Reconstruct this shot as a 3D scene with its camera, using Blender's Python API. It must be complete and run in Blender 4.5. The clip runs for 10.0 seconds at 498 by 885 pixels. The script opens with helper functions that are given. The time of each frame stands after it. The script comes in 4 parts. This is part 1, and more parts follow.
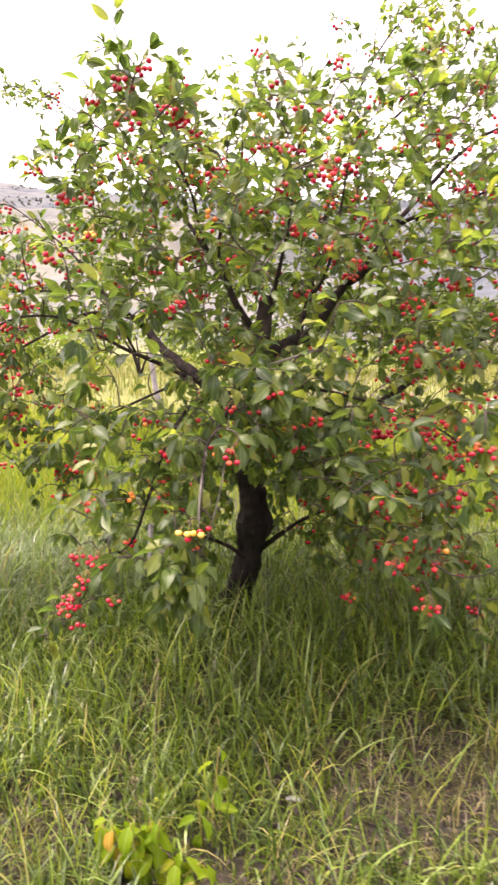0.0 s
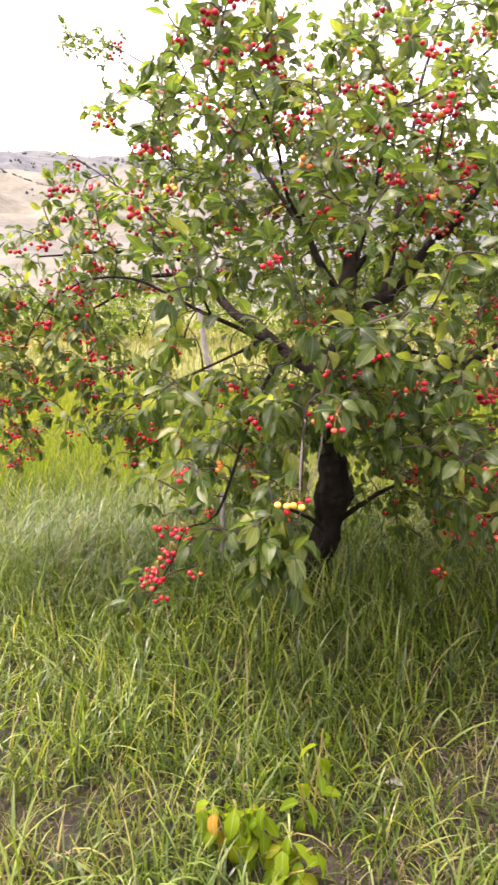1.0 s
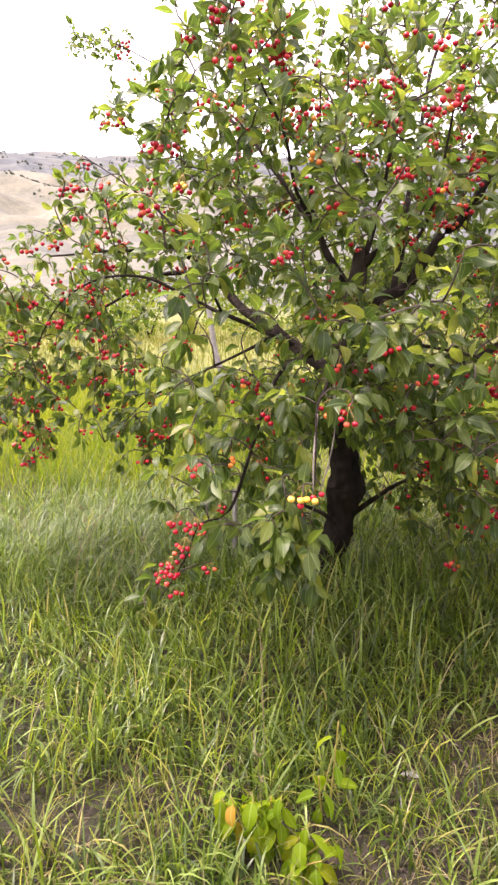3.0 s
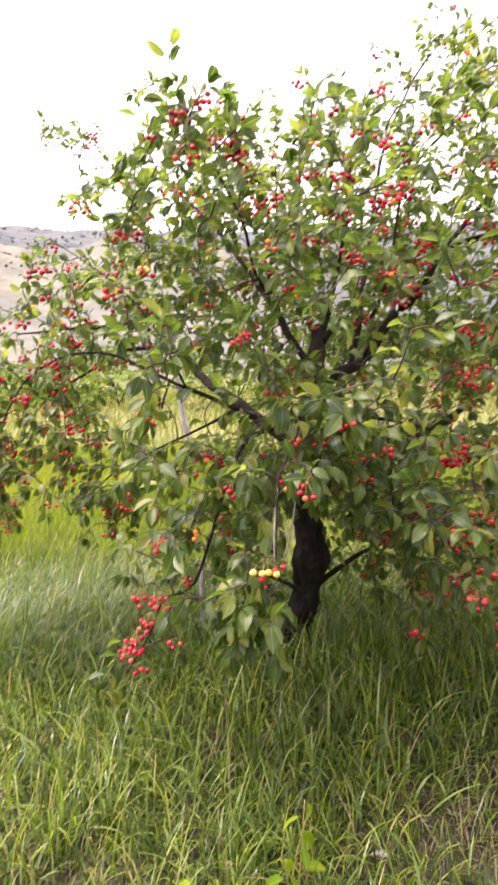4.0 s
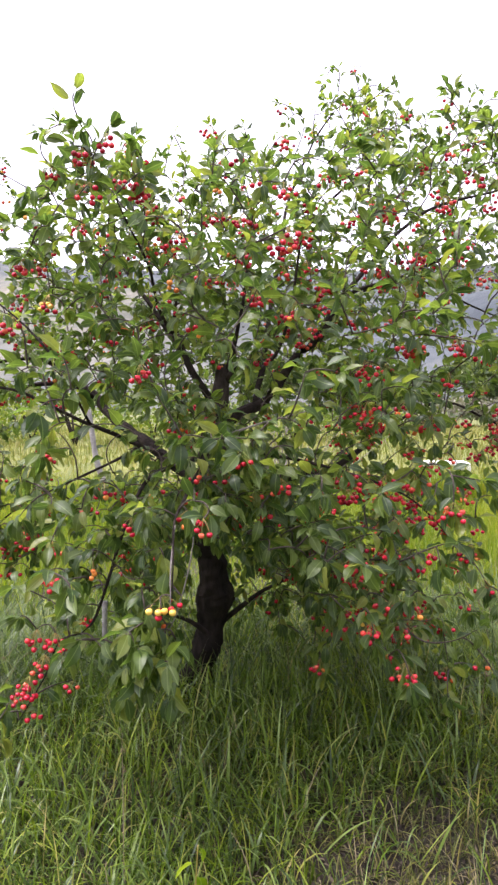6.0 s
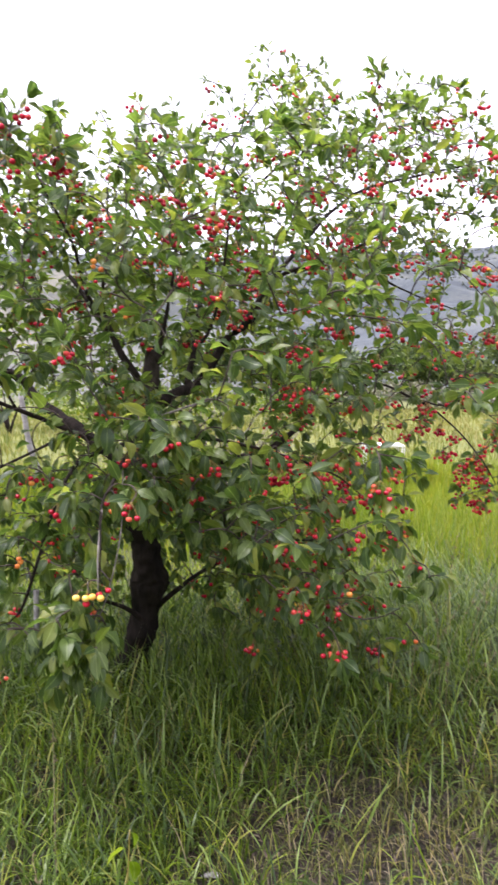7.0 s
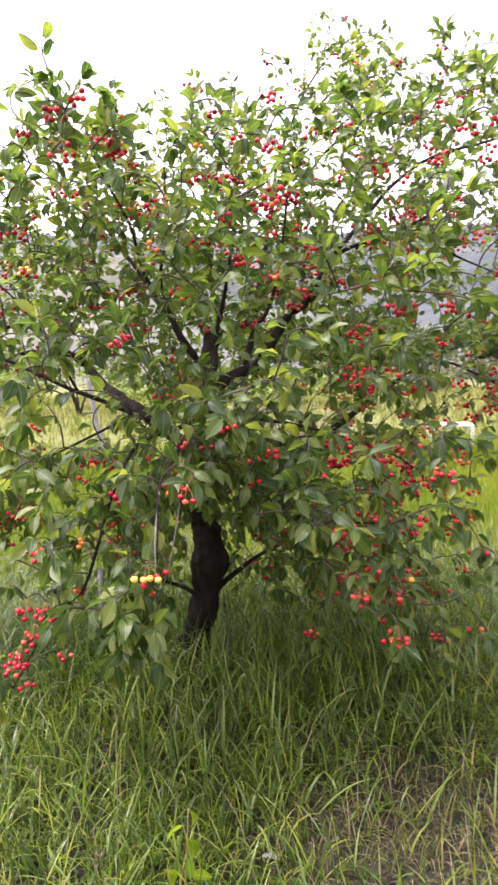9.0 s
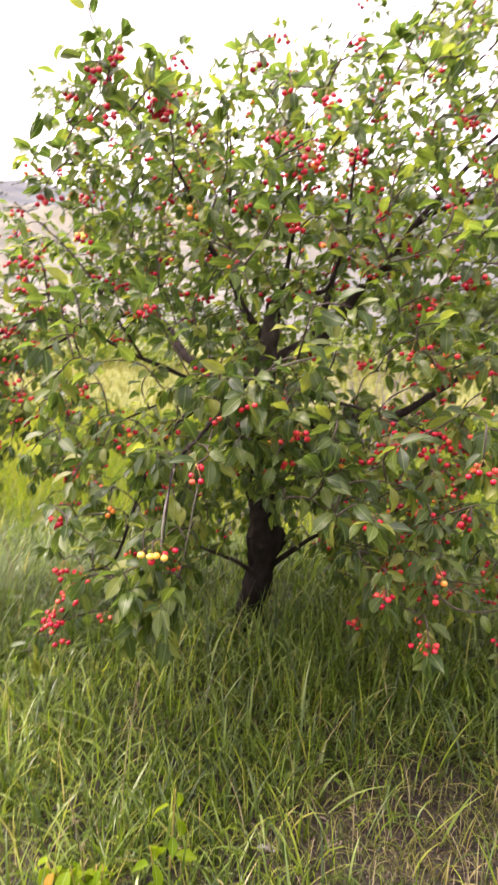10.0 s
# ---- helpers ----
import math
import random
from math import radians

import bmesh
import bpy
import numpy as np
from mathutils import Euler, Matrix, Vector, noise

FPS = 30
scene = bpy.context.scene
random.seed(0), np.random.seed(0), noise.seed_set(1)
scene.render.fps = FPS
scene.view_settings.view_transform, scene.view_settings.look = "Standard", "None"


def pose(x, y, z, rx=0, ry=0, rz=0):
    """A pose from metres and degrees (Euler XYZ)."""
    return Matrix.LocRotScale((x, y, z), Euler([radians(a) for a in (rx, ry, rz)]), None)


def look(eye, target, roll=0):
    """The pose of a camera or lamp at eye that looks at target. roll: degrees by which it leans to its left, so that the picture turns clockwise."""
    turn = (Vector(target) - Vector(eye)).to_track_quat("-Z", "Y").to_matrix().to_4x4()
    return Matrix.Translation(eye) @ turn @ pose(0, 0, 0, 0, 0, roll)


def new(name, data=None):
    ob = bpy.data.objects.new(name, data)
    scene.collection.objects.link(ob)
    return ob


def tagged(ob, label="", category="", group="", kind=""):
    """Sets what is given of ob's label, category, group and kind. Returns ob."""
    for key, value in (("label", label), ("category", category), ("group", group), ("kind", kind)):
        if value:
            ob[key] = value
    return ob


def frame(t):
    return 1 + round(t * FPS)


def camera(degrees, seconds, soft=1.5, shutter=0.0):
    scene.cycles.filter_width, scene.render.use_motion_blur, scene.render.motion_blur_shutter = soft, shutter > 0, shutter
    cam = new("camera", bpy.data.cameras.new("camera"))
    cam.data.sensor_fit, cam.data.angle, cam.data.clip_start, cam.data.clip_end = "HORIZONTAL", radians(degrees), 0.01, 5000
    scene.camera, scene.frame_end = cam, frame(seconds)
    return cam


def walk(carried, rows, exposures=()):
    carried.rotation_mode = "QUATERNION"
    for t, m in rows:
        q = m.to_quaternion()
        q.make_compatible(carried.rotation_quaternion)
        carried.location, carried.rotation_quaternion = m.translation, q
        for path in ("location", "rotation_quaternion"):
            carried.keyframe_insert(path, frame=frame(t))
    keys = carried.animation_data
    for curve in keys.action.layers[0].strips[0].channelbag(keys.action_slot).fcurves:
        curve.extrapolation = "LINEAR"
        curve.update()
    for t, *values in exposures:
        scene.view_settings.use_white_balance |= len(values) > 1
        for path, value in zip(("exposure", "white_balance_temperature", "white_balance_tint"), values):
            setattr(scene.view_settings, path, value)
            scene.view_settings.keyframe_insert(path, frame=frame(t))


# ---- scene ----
cam = camera(40.3, 10.0, soft=2.5, shutter=0.5)
# seconds, eye, target, roll
PATH = [
    (0, (0.092, 0.127, 1.392), (0.026, 2.106, 1.112), 1.3),
    (0.5, (-0.017, 0.209, 1.38), (-0.134, 2.182, 1.076), 0.6),
    (1, (-0.09, 0.242, 1.367), (-0.263, 2.198, 0.991), 0.7),
    (1.5, (-0.11, 0.229, 1.374), (-0.35, 2.187, 1.048), 1.0),
    (2, (-0.106, 0.227, 1.365), (-0.32, 2.18, 0.989), -0.2),
    (2.2, (-0.109, 0.23, 1.359), (-0.329, 2.178, 0.967), -0.1),
    (3.3, (-0.094, 0.224, 1.366), (-0.282, 2.181, 0.999), 0.2),
    (3.5, (-0.091, 0.215, 1.373), (-0.279, 2.178, 1.042), 0.7),
    (4, (-0.066, 0.188, 1.395), (-0.184, 2.175, 1.202), -0.6),
    (4.5, (-0.05, 0.176, 1.4), (-0.081, 2.173, 1.28), 0.2),
    (5, (-0.034, 0.167, 1.404), (0.009, 2.164, 1.302), -0.1),
    (5.2, (-0.03, 0.166, 1.408), (0.051, 2.162, 1.316), 0.1),
    (6.3, (0.001, 0.169, 1.393), (0.152, 2.162, 1.308), 0.0),
    (6.5, (0.007, 0.175, 1.39), (0.196, 2.164, 1.294), -0.2),
    (7, (0.03, 0.177, 1.385), (0.324, 2.151, 1.258), -0.3),
    (7.5, (0.052, 0.18, 1.378), (0.422, 2.138, 1.205), -1.3),
    (8, (0.051, 0.177, 1.376), (0.415, 2.135, 1.191), -0.6),
    (8.5, (0.038, 0.17, 1.374), (0.243, 2.152, 1.205), -1.2),
    (9, (0.058, 0.207, 1.387), (0.159, 2.196, 1.204), -1.0),
    (9.5, (0.23, 0.287, 1.393), (0.137, 2.277, 1.208), -0.4),
    (10, (0.387, 0.327, 1.425), (0.075, 2.281, 1.133), 1.1),
]
walk(cam, [(t, look(eye, target, roll)) for t, eye, target, roll in PATH], exposures=[(0, 2.66, 6940, 36), (1.5, 2.6, 6940, 35), (3.5, 2.59, 6940, 34), (4.5, 2.44, 6510, 31), (5.1, 2.28, 6310, 29), (6.5, 2.17, 6080, 27), (8, 2.27, 6030, 26), (9, 2.43, 6360, 29), (10, 2.59, 6890, 35)])

# ---------------------------------------------------------------- light
SUN_ELEVATION, SUN_AZIMUTH = 70.0, -92.0   # azimuth: degrees from +y towards +x
world = bpy.data.worlds.new("overcast_sky")
scene.world = world
world.use_nodes = True
wn, wl = world.node_tree.nodes, world.node_tree.links
sky = wn.new("ShaderNodeTexSky")
sky.sky_type, sky.sun_disc = "NISHITA", False
sky.sun_elevation, sky.sun_rotation = radians(SUN_ELEVATION), radians(SUN_AZIMUTH)
sky.air_density, sky.dust_density, sky.ozone_density = 1.0, 4.0, 1.0
veil = wn.new("ShaderNodeHueSaturation")       # a thin bright cloud cover takes the blue out of the sky
veil.inputs["Saturation"].default_value = 0.12
veil.inputs["Value"].default_value = 1.0
wl.new(sky.outputs[0], veil.inputs["Color"])
wl.new(veil.outputs[0], wn["Background"].inputs["Color"])
wn["Background"].inputs["Strength"].default_value = 0.15

sun_data = bpy.data.lights.new("sun", "SUN")
sun_data.energy, sun_data.angle, sun_data.color = 0.85, radians(28), (1.0, 0.95, 0.86)
sun = new("sun", sun_data)
az, el = radians(SUN_AZIMUTH), radians(SUN_ELEVATION)
sun.matrix_world = look((30 * math.sin(az) * math.cos(el), 30 * math.cos(az) * math.cos(el), 30 * math.sin(el)), (0, 0, 0))

# ---------------------------------------------------------------- materials
def material(name):
    m = bpy.data.materials.new(name)
    m.use_nodes = True
    return m, m.node_tree.nodes, m.node_tree.links, m.node_tree.nodes["Principled BSDF"]


def ramp(nodes, stops, mode="LINEAR"):
    r = nodes.new("ShaderNodeValToRGB")
    r.color_ramp.interpolation = mode
    e = r.color_ramp.elements
    while len(e) < len(stops):
        e.new(0.5)
    for k, (p, c) in enumerate(stops):
        e[k].position, e[k].color = p, (*c, 1)
    return r


def piece_random(nodes, links):
    """A random number for each single piece, whether an object or an island of a joined mesh."""
    a, b = nodes.new("ShaderNodeObjectInfo"), nodes.new("ShaderNodeNewGeometry")
    s, f = nodes.new("ShaderNodeMath"), nodes.new("ShaderNodeMath")
    s.operation, f.operation = "ADD", "FRACT"
    links.new(a.outputs["Random"], s.inputs[0])
    links.new(b.outputs["Random Per Island"], s.inputs[1])
    links.new(s.outputs[0], f.inputs[0])
    return f.outputs[0]


def noise_node(nodes, links, scale, detail=4.0, rough=0.55, coords="Object"):
    tc, n = nodes.new("ShaderNodeTexCoord"), nodes.new("ShaderNodeTexNoise")
    n.inputs["Scale"].default_value, n.inputs["Detail"].default_value, n.inputs["Roughness"].default_value = scale, detail, rough
    links.new(tc.outputs[coords], n.inputs["Vector"])
    return n


def mix_rgb(nodes, links, fac, a, b, mode="MIX"):
    m = nodes.new("ShaderNodeMix")
    m.data_type, m.blend_type = "RGBA", mode
    for sock, val in ((m.inputs[0], fac), (m.inputs[6], a), (m.inputs[7], b)):
        if isinstance(val, (int, float)):
            sock.default_value = val
        elif isinstance(val, tuple):
            sock.default_value = (*val, 1)
        else:
            links.new(val, sock)
    return m.outputs[2]


def bump(nodes, links, height, bsdf, strength=0.4, distance=0.01):
    b = nodes.new("ShaderNodeBump")
    b.inputs["Strength"].default_value, b.inputs["Distance"].default_value = strength, distance
    links.new(height, b.inputs["Height"])
    links.new(b.outputs[0], bsdf.inputs["Normal"])


def vein_nodes(n, l, col, bsdf):
    """A pale midrib and pressed side veins, by the leaf's own coordinates."""
    at, sep = n.new("ShaderNodeAttribute"), n.new("ShaderNodeSeparateXYZ")
    at.attribute_name = "leaf_uv"
    l.new(at.outputs["Vector"], sep.inputs[0])

    def calc(op, a, b=0.0, c=0.0):
        k = n.new("ShaderNodeMath")
        k.operation = op
        for sock, val in zip(k.inputs, (a, b, c)):
            if isinstance(val, float):
                sock.default_value = val
            else:
                l.new(val, sock)
        return k.outputs[0]

    side = calc("ABSOLUTE", sep.outputs["X"])
    rib = calc("LESS_THAN", side, 0.014)
    wave = calc("SINE", calc("MULTIPLY_ADD", side, -42.0, calc("MULTIPLY", sep.outputs["Y"], 52.0)))
    bump(n, l, wave, bsdf, 0.07, 0.002)
    return mix_rgb(n, l, calc("MULTIPLY", rib, 0.3), col, (0.26, 0.34, 0.12))


def foliage(name, stops, through_gain=1.6, translucent=0.4, rough=0.42, mottling=60.0, patch=0.0, shine=0.3, veins=False):
    """Leaves and blades: each piece its own green, light shining through."""
    m, n, l, p = material(name)
    r = ramp(n, stops)
    l.new(piece_random(n, l), r.inputs[0])
    mot = noise_node(n, l, mottling)
    col = mix_rgb(n, l, 0.35, r.outputs[0], mot.outputs["Fac"], "OVERLAY")
    if patch:
        wide = noise_node(n, l, patch, 3.0)
        wr = ramp(n, [(0.35, (0.75, 0.85, 0.7)), (0.65, (1.25, 1.12, 1.0))])
        l.new(wide.outputs["Fac"], wr.inputs[0])
        col = mix_rgb(n, l, 1.0, col, wr.outputs[0], "MULTIPLY")
    if veins:
        col = vein_nodes(n, l, col, p)
    l.new(col, p.inputs["Base Color"])
    p.inputs["Roughness"].default_value = rough
    p.inputs["Specular IOR Level"].default_value = shine
    t, mx, out = n.new("ShaderNodeBsdfTranslucent"), n.new("ShaderNodeMixShader"), n["Material Output"]
    gain = mix_rgb(n, l, 1.0, col, (through_gain, through_gain * 1.05, through_gain * 0.55), "MULTIPLY")
    l.new(gain, t.inputs["Color"])
    mx.inputs[0].default_value = translucent
    l.new(p.outputs[0], mx.inputs[1])
    l.new(t.outputs[0], mx.inputs[2])
    l.new(mx.outputs[0], out.inputs["Surface"])
    return m


leaf_mat = foliage("cherry_leaf", [(0.0, (0.03, 0.056, 0.017)), (0.4, (0.054, 0.09, 0.021)), (0.8, (0.096, 0.134, 0.026)), (1.0, (0.17, 0.19, 0.036))], 2.0, 0.47, 0.4, 60.0, 0.0, 0.36, True)
sapling_mat = foliage("sapling_leaf", [(0.0, (0.075, 0.14, 0.004)), (0.75, (0.145, 0.215, 0.005)), (0.97, (0.2, 0.22, 0.008)), (1.0, (0.26, 0.14, 0.02))], 1.5, 0.45, 0.55, 60.0, 0.0, 0.1, True)
grass_mat = foliage("grass_blade", [(0.0, (0.012, 0.024, 0.003)), (0.32, (0.05, 0.09, 0.008)), (0.65, (0.112, 0.176, 0.014)), (0.88, (0.2, 0.255, 0.034)), (0.96, (0.25, 0.24, 0.08)), (1.0, (0.3, 0.27, 0.14))], 1.9, 0.42, 0.36, 40.0, 1.4, 0.3)
# pale blue-green blade tones stand in for the sky's sheen on grass
sheen_grass_mat = foliage("broad_grass_blade", [(0.0, (0.026, 0.05, 0.01)), (0.5, (0.08, 0.13, 0.024)), (0.8, (0.15, 0.215, 0.045)), (1.0, (0.23, 0.3, 0.09))], 1.6, 0.38, 0.32, 30.0, 0.0, 0.42)
olive_mat = foliage("withered_blade", [(0.0, (0.05, 0.065, 0.014)), (0.5, (0.1, 0.12, 0.024)), (0.85, (0.15, 0.14, 0.045)), (1.0, (0.24, 0.2, 0.1))], 1.5, 0.35, 0.5, 40.0, 2.0, 0.3)
field_mat = foliage("field_grass", [(0.0, (0.085, 0.138, 0.008)), (0.6, (0.138, 0.186, 0.01)), (1.0, (0.21, 0.21, 0.025))], 1.6, 0.45, 0.6, 20.0, 0.35)
dry_field_mat = foliage("dry_field_grass", [(0.0, (0.105, 0.125, 0.025)), (0.6, (0.15, 0.16, 0.045)), (1.0, (0.23, 0.205, 0.1))], 1.5, 0.4, 0.75, 20.0, 0.12)
litter_mat = foliage("leaf_litter", [(0.0, (0.016, 0.012, 0.009)), (0.6, (0.042, 0.032, 0.023)), (0.93, (0.085, 0.066, 0.043)), (1.0, (0.17, 0.14, 0.09))], 1.0, 0.15, 0.8)
lodged_mat = foliage("lodged_blade", [(0.0, (0.06, 0.105, 0.02)), (0.7, (0.11, 0.165, 0.04)), (1.0, (0.22, 0.25, 0.11))], 1.2, 0.3, 0.38, 30.0, 0.0, 0.6)
straw_mat = foliage("dry_straw", [(0.0, (0.17, 0.14, 0.07)), (0.6, (0.25, 0.215, 0.11)), (1.0, (0.13, 0.1, 0.06))], 1.0, 0.2, 0.6)
shrub_mat = foliage("shrub_leaf", [(0.0, (0.05, 0.085, 0.01)), (0.6, (0.1, 0.145, 0.014)), (1.0, (0.17, 0.2, 0.02))], 1.5, 0.35, 0.5, 8.0)
sage_mat = foliage("sage_leaf", [(0.0, (0.1, 0.105, 0.07)), (0.6, (0.17, 0.17, 0.12)), (1.0, (0.28, 0.27, 0.2))], 1.0, 0.25, 0.7, 8.0)
# grey-green paled in the colour to stand in for distance haze
hazy_scrub_mat = foliage("hazy_scrub", [(0.0, (0.05, 0.062, 0.05)), (1.0, (0.1, 0.115, 0.09))], 1.0, 0.2, 0.8, 1.0)
wood_leaf_mat = foliage("tree_leaf", [(0.0, (0.03, 0.05, 0.018)), (0.6, (0.07, 0.1, 0.03)), (1.0, (0.13, 0.165, 0.045))], 1.5, 0.35, 0.5, 4.0)


def bark(name, dark, light, scale, rough=0.85, stretch=1.0, relief=0.006):
    m, n, l, p = material(name)
    big, fine = noise_node(n, l, scale), noise_node(n, l, scale * 7, 6.0, 0.7)
    for node in (big, fine):
        tc, mp = node.inputs["Vector"].links[0].from_socket, n.new("ShaderNodeMapping")
        mp.inputs["Scale"].default_value = (1, 1, stretch)
        l.new(tc, mp.inputs["Vector"])
        l.new(mp.outputs[0], node.inputs["Vector"])
    r = ramp(n, [(0.3, dark), (0.55, tuple(0.5 * (a + b) for a, b in zip(dark, light))), (0.7, light)])
    l.new(big.outputs["Fac"], r.inputs[0])
    l.new(mix_rgb(n, l, 0.6, r.outputs[0], fine.outputs["Fac"], "OVERLAY"), p.inputs["Base Color"])
    p.inputs["Roughness"].default_value = rough
    p.inputs["Specular IOR Level"].default_value = 0.1
    bump(n, l, mix_rgb(n, l, 0.5, big.outputs["Fac"], fine.outputs["Fac"]), p, 0.9, relief)
    return m


trunk_mat = bark("cherry_trunk_bark", (0.008, 0.0065, 0.006), (0.032, 0.025, 0.021), 22, 0.9, 0.3, 0.02)
limb_mat = bark("cherry_limb_bark", (0.012, 0.0095, 0.008), (0.045, 0.035, 0.03), 34, 0.95, 0.6, 0.014)
stem_bark_mat = bark("cherry_stem_bark", (0.022, 0.018, 0.015), (0.075, 0.06, 0.052), 30, 0.9, 0.5, 0.014)
twig_mat = bark("cherry_twig_bark", (0.035, 0.026, 0.022), (0.1, 0.08, 0.066), 25, 0.7)
dead_mat = bark("dead_wood", (0.12, 0.105, 0.095), (0.25, 0.225, 0.2), 20)
post_mat = bark("weathered_wood", (0.16, 0.15, 0.145), (0.34, 0.325, 0.31), 12)
cut_mat = bark("sawn_wood", (0.3, 0.13, 0.05), (0.45, 0.22, 0.09), 40, 0.8)
stone_mat = bark("grey_stone", (0.25, 0.24, 0.23), (0.45, 0.43, 0.42), 30)


def fruit(name, stops, rough=0.22):
    m, n, l, p = material(name)
    r = ramp(n, stops)
    l.new(piece_random(n, l), r.inputs[0])
    blush = noise_node(n, l, 45.0, 2.0)
    l.new(mix_rgb(n, l, 0.3, r.outputs[0], blush.outputs["Fac"], "OVERLAY"), p.inputs["Base Color"])
    p.inputs["Roughness"].default_value = rough
    p.inputs["Subsurface Weight"].default_value = 0.06
    p.inputs["Specular IOR Level"].default_value = 0.4
    p.inputs["Subsurface Radius"].default_value = (0.006, 0.002, 0.001)
    return m


red_mat = fruit("ripe_cherry_skin", [(0.0, (0.26, 0.006, 0.018)), (0.3, (0.44, 0.01, 0.03)), (0.65, (0.58, 0.018, 0.04)), (0.88, (0.64, 0.04, 0.045)), (1.0, (0.7, 0.13, 0.06))], 0.27)
orange_mat = fruit("blushing_cherry_skin", [(0.0, (0.68, 0.12, 0.03)), (1.0, (0.75, 0.3, 0.05))])
yellow_mat = fruit("unripe_cherry_skin", [(0.0, (0.72, 0.5, 0.1)), (1.0, (0.76, 0.42, 0.06))])
stem_mat = foliage("cherry_stem", [(0.0, (0.22, 0.25, 0.05)), (1.0, (0.34, 0.2, 0.07))], 1.0, 0.2)


def ground_material():
    m, n, l, p = material("meadow_and_hill_ground")
    geo, sep = n.new("ShaderNodeNewGeometry"), n.new("ShaderNodeSeparateXYZ")
    l.new(geo.outputs["Position"], sep.inputs[0])
    length = n.new("ShaderNodeVectorMath")
    length.operation = "LENGTH"
    l.new(geo.outputs["Position"], length.inputs[0])

    def span(value, lo, hi):
        k = n.new("ShaderNodeMapRange")
        k.inputs["From Min"].default_value, k.inputs["From Max"].default_value = lo, hi
        l.new(value, k.inputs["Value"])
        return k.outputs[0]

    # soil and thatch close by
    soil_n, fine = noise_node(n, l, 9.0, 8.0, 0.65), noise_node(n, l, 130.0, 6.0, 0.7)
    soil = ramp(n, [(0.35, (0.012, 0.008, 0.006)), (0.5, (0.04, 0.028, 0.019)), (0.65, (0.09, 0.066, 0.045))])
    l.new(soil_n.outputs["Fac"], soil.inputs[0])
    thatch_n = noise_node(n, l, 1.7, 6.0, 0.6)
    thatch = ramp(n, [(0.45, (0, 0, 0)), (0.6, (1, 1, 1))])
    l.new(thatch_n.outputs["Fac"], thatch.inputs[0])
    bed = mix_rgb(n, l, thatch.outputs[0], soil.outputs[0], (0.03, 0.034, 0.012))
    near = mix_rgb(n, l, 0.5, bed, fine.outputs["Fac"], "OVERLAY")
    # meadow
    mead_n = noise_node(n, l, 0.9, 8.0, 0.7)
    mead = ramp(n, [(0.3, (0.08, 0.1, 0.012)), (0.6, (0.14, 0.15, 0.02)), (0.8, (0.2, 0.185, 0.05))])
    l.new(mead_n.outputs["Fac"], mead.inputs[0])
    # dry hills with grey scrub patches; distance haze is put into the scrub's blue-grey
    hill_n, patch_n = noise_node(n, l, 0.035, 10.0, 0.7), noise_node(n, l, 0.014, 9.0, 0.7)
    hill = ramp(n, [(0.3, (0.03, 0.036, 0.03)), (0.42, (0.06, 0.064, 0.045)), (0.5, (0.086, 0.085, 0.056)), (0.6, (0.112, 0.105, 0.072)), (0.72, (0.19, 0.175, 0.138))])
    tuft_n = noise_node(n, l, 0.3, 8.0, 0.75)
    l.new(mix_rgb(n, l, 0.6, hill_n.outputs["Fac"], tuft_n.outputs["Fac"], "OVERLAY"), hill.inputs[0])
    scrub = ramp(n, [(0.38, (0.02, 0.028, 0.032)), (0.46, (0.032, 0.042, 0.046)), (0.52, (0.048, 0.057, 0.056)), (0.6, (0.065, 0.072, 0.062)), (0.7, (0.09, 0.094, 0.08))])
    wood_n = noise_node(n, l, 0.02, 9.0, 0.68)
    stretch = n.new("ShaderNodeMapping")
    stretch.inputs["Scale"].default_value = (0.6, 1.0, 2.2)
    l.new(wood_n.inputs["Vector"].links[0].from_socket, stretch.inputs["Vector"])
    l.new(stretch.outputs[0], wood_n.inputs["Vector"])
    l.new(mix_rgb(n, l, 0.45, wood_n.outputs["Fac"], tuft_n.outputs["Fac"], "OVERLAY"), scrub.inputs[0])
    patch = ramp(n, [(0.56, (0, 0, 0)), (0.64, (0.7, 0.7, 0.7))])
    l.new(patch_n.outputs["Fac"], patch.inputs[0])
    # right-hand slopes and the ridge past 560 m take the haze-tinted scrub colour
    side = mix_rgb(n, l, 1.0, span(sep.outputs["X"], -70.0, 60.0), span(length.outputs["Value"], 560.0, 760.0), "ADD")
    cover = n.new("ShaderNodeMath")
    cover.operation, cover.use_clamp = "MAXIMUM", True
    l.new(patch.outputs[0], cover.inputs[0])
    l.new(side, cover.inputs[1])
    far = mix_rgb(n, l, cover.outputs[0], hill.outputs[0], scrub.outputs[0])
    mid = mix_rgb(n, l, span(length.outputs["Value"], 4.5, 9.0), near, mead.outputs[0])
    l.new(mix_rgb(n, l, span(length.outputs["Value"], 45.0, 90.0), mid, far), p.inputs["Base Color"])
    p.inputs["Roughness"].default_value = 0.95
    bump(n, l, mix_rgb(n, l, 0.5, fine.outputs["Fac"], soil_n.outputs["Fac"]), p, 1.0, 0.05)
    return m


ground_mat = ground_material()

# ---------------------------------------------------------------- helpers for meshes
rng = np.random.default_rng(7)


def smoothstep(v):
    v = np.clip(v, 0, 1)
    return v * v * (3 - 2 * v)


def mesh_of(name, verts, faces, mat, smooth=True):
    me = bpy.data.meshes.new(name)
    me.from_pydata([tuple(v) for v in verts], [], [tuple(f) for f in faces])
    me.materials.append(mat)
    if smooth:
        me.polygons.foreach_set("use_smooth", [True] * len(me.polygons))
    me.update()
    return me


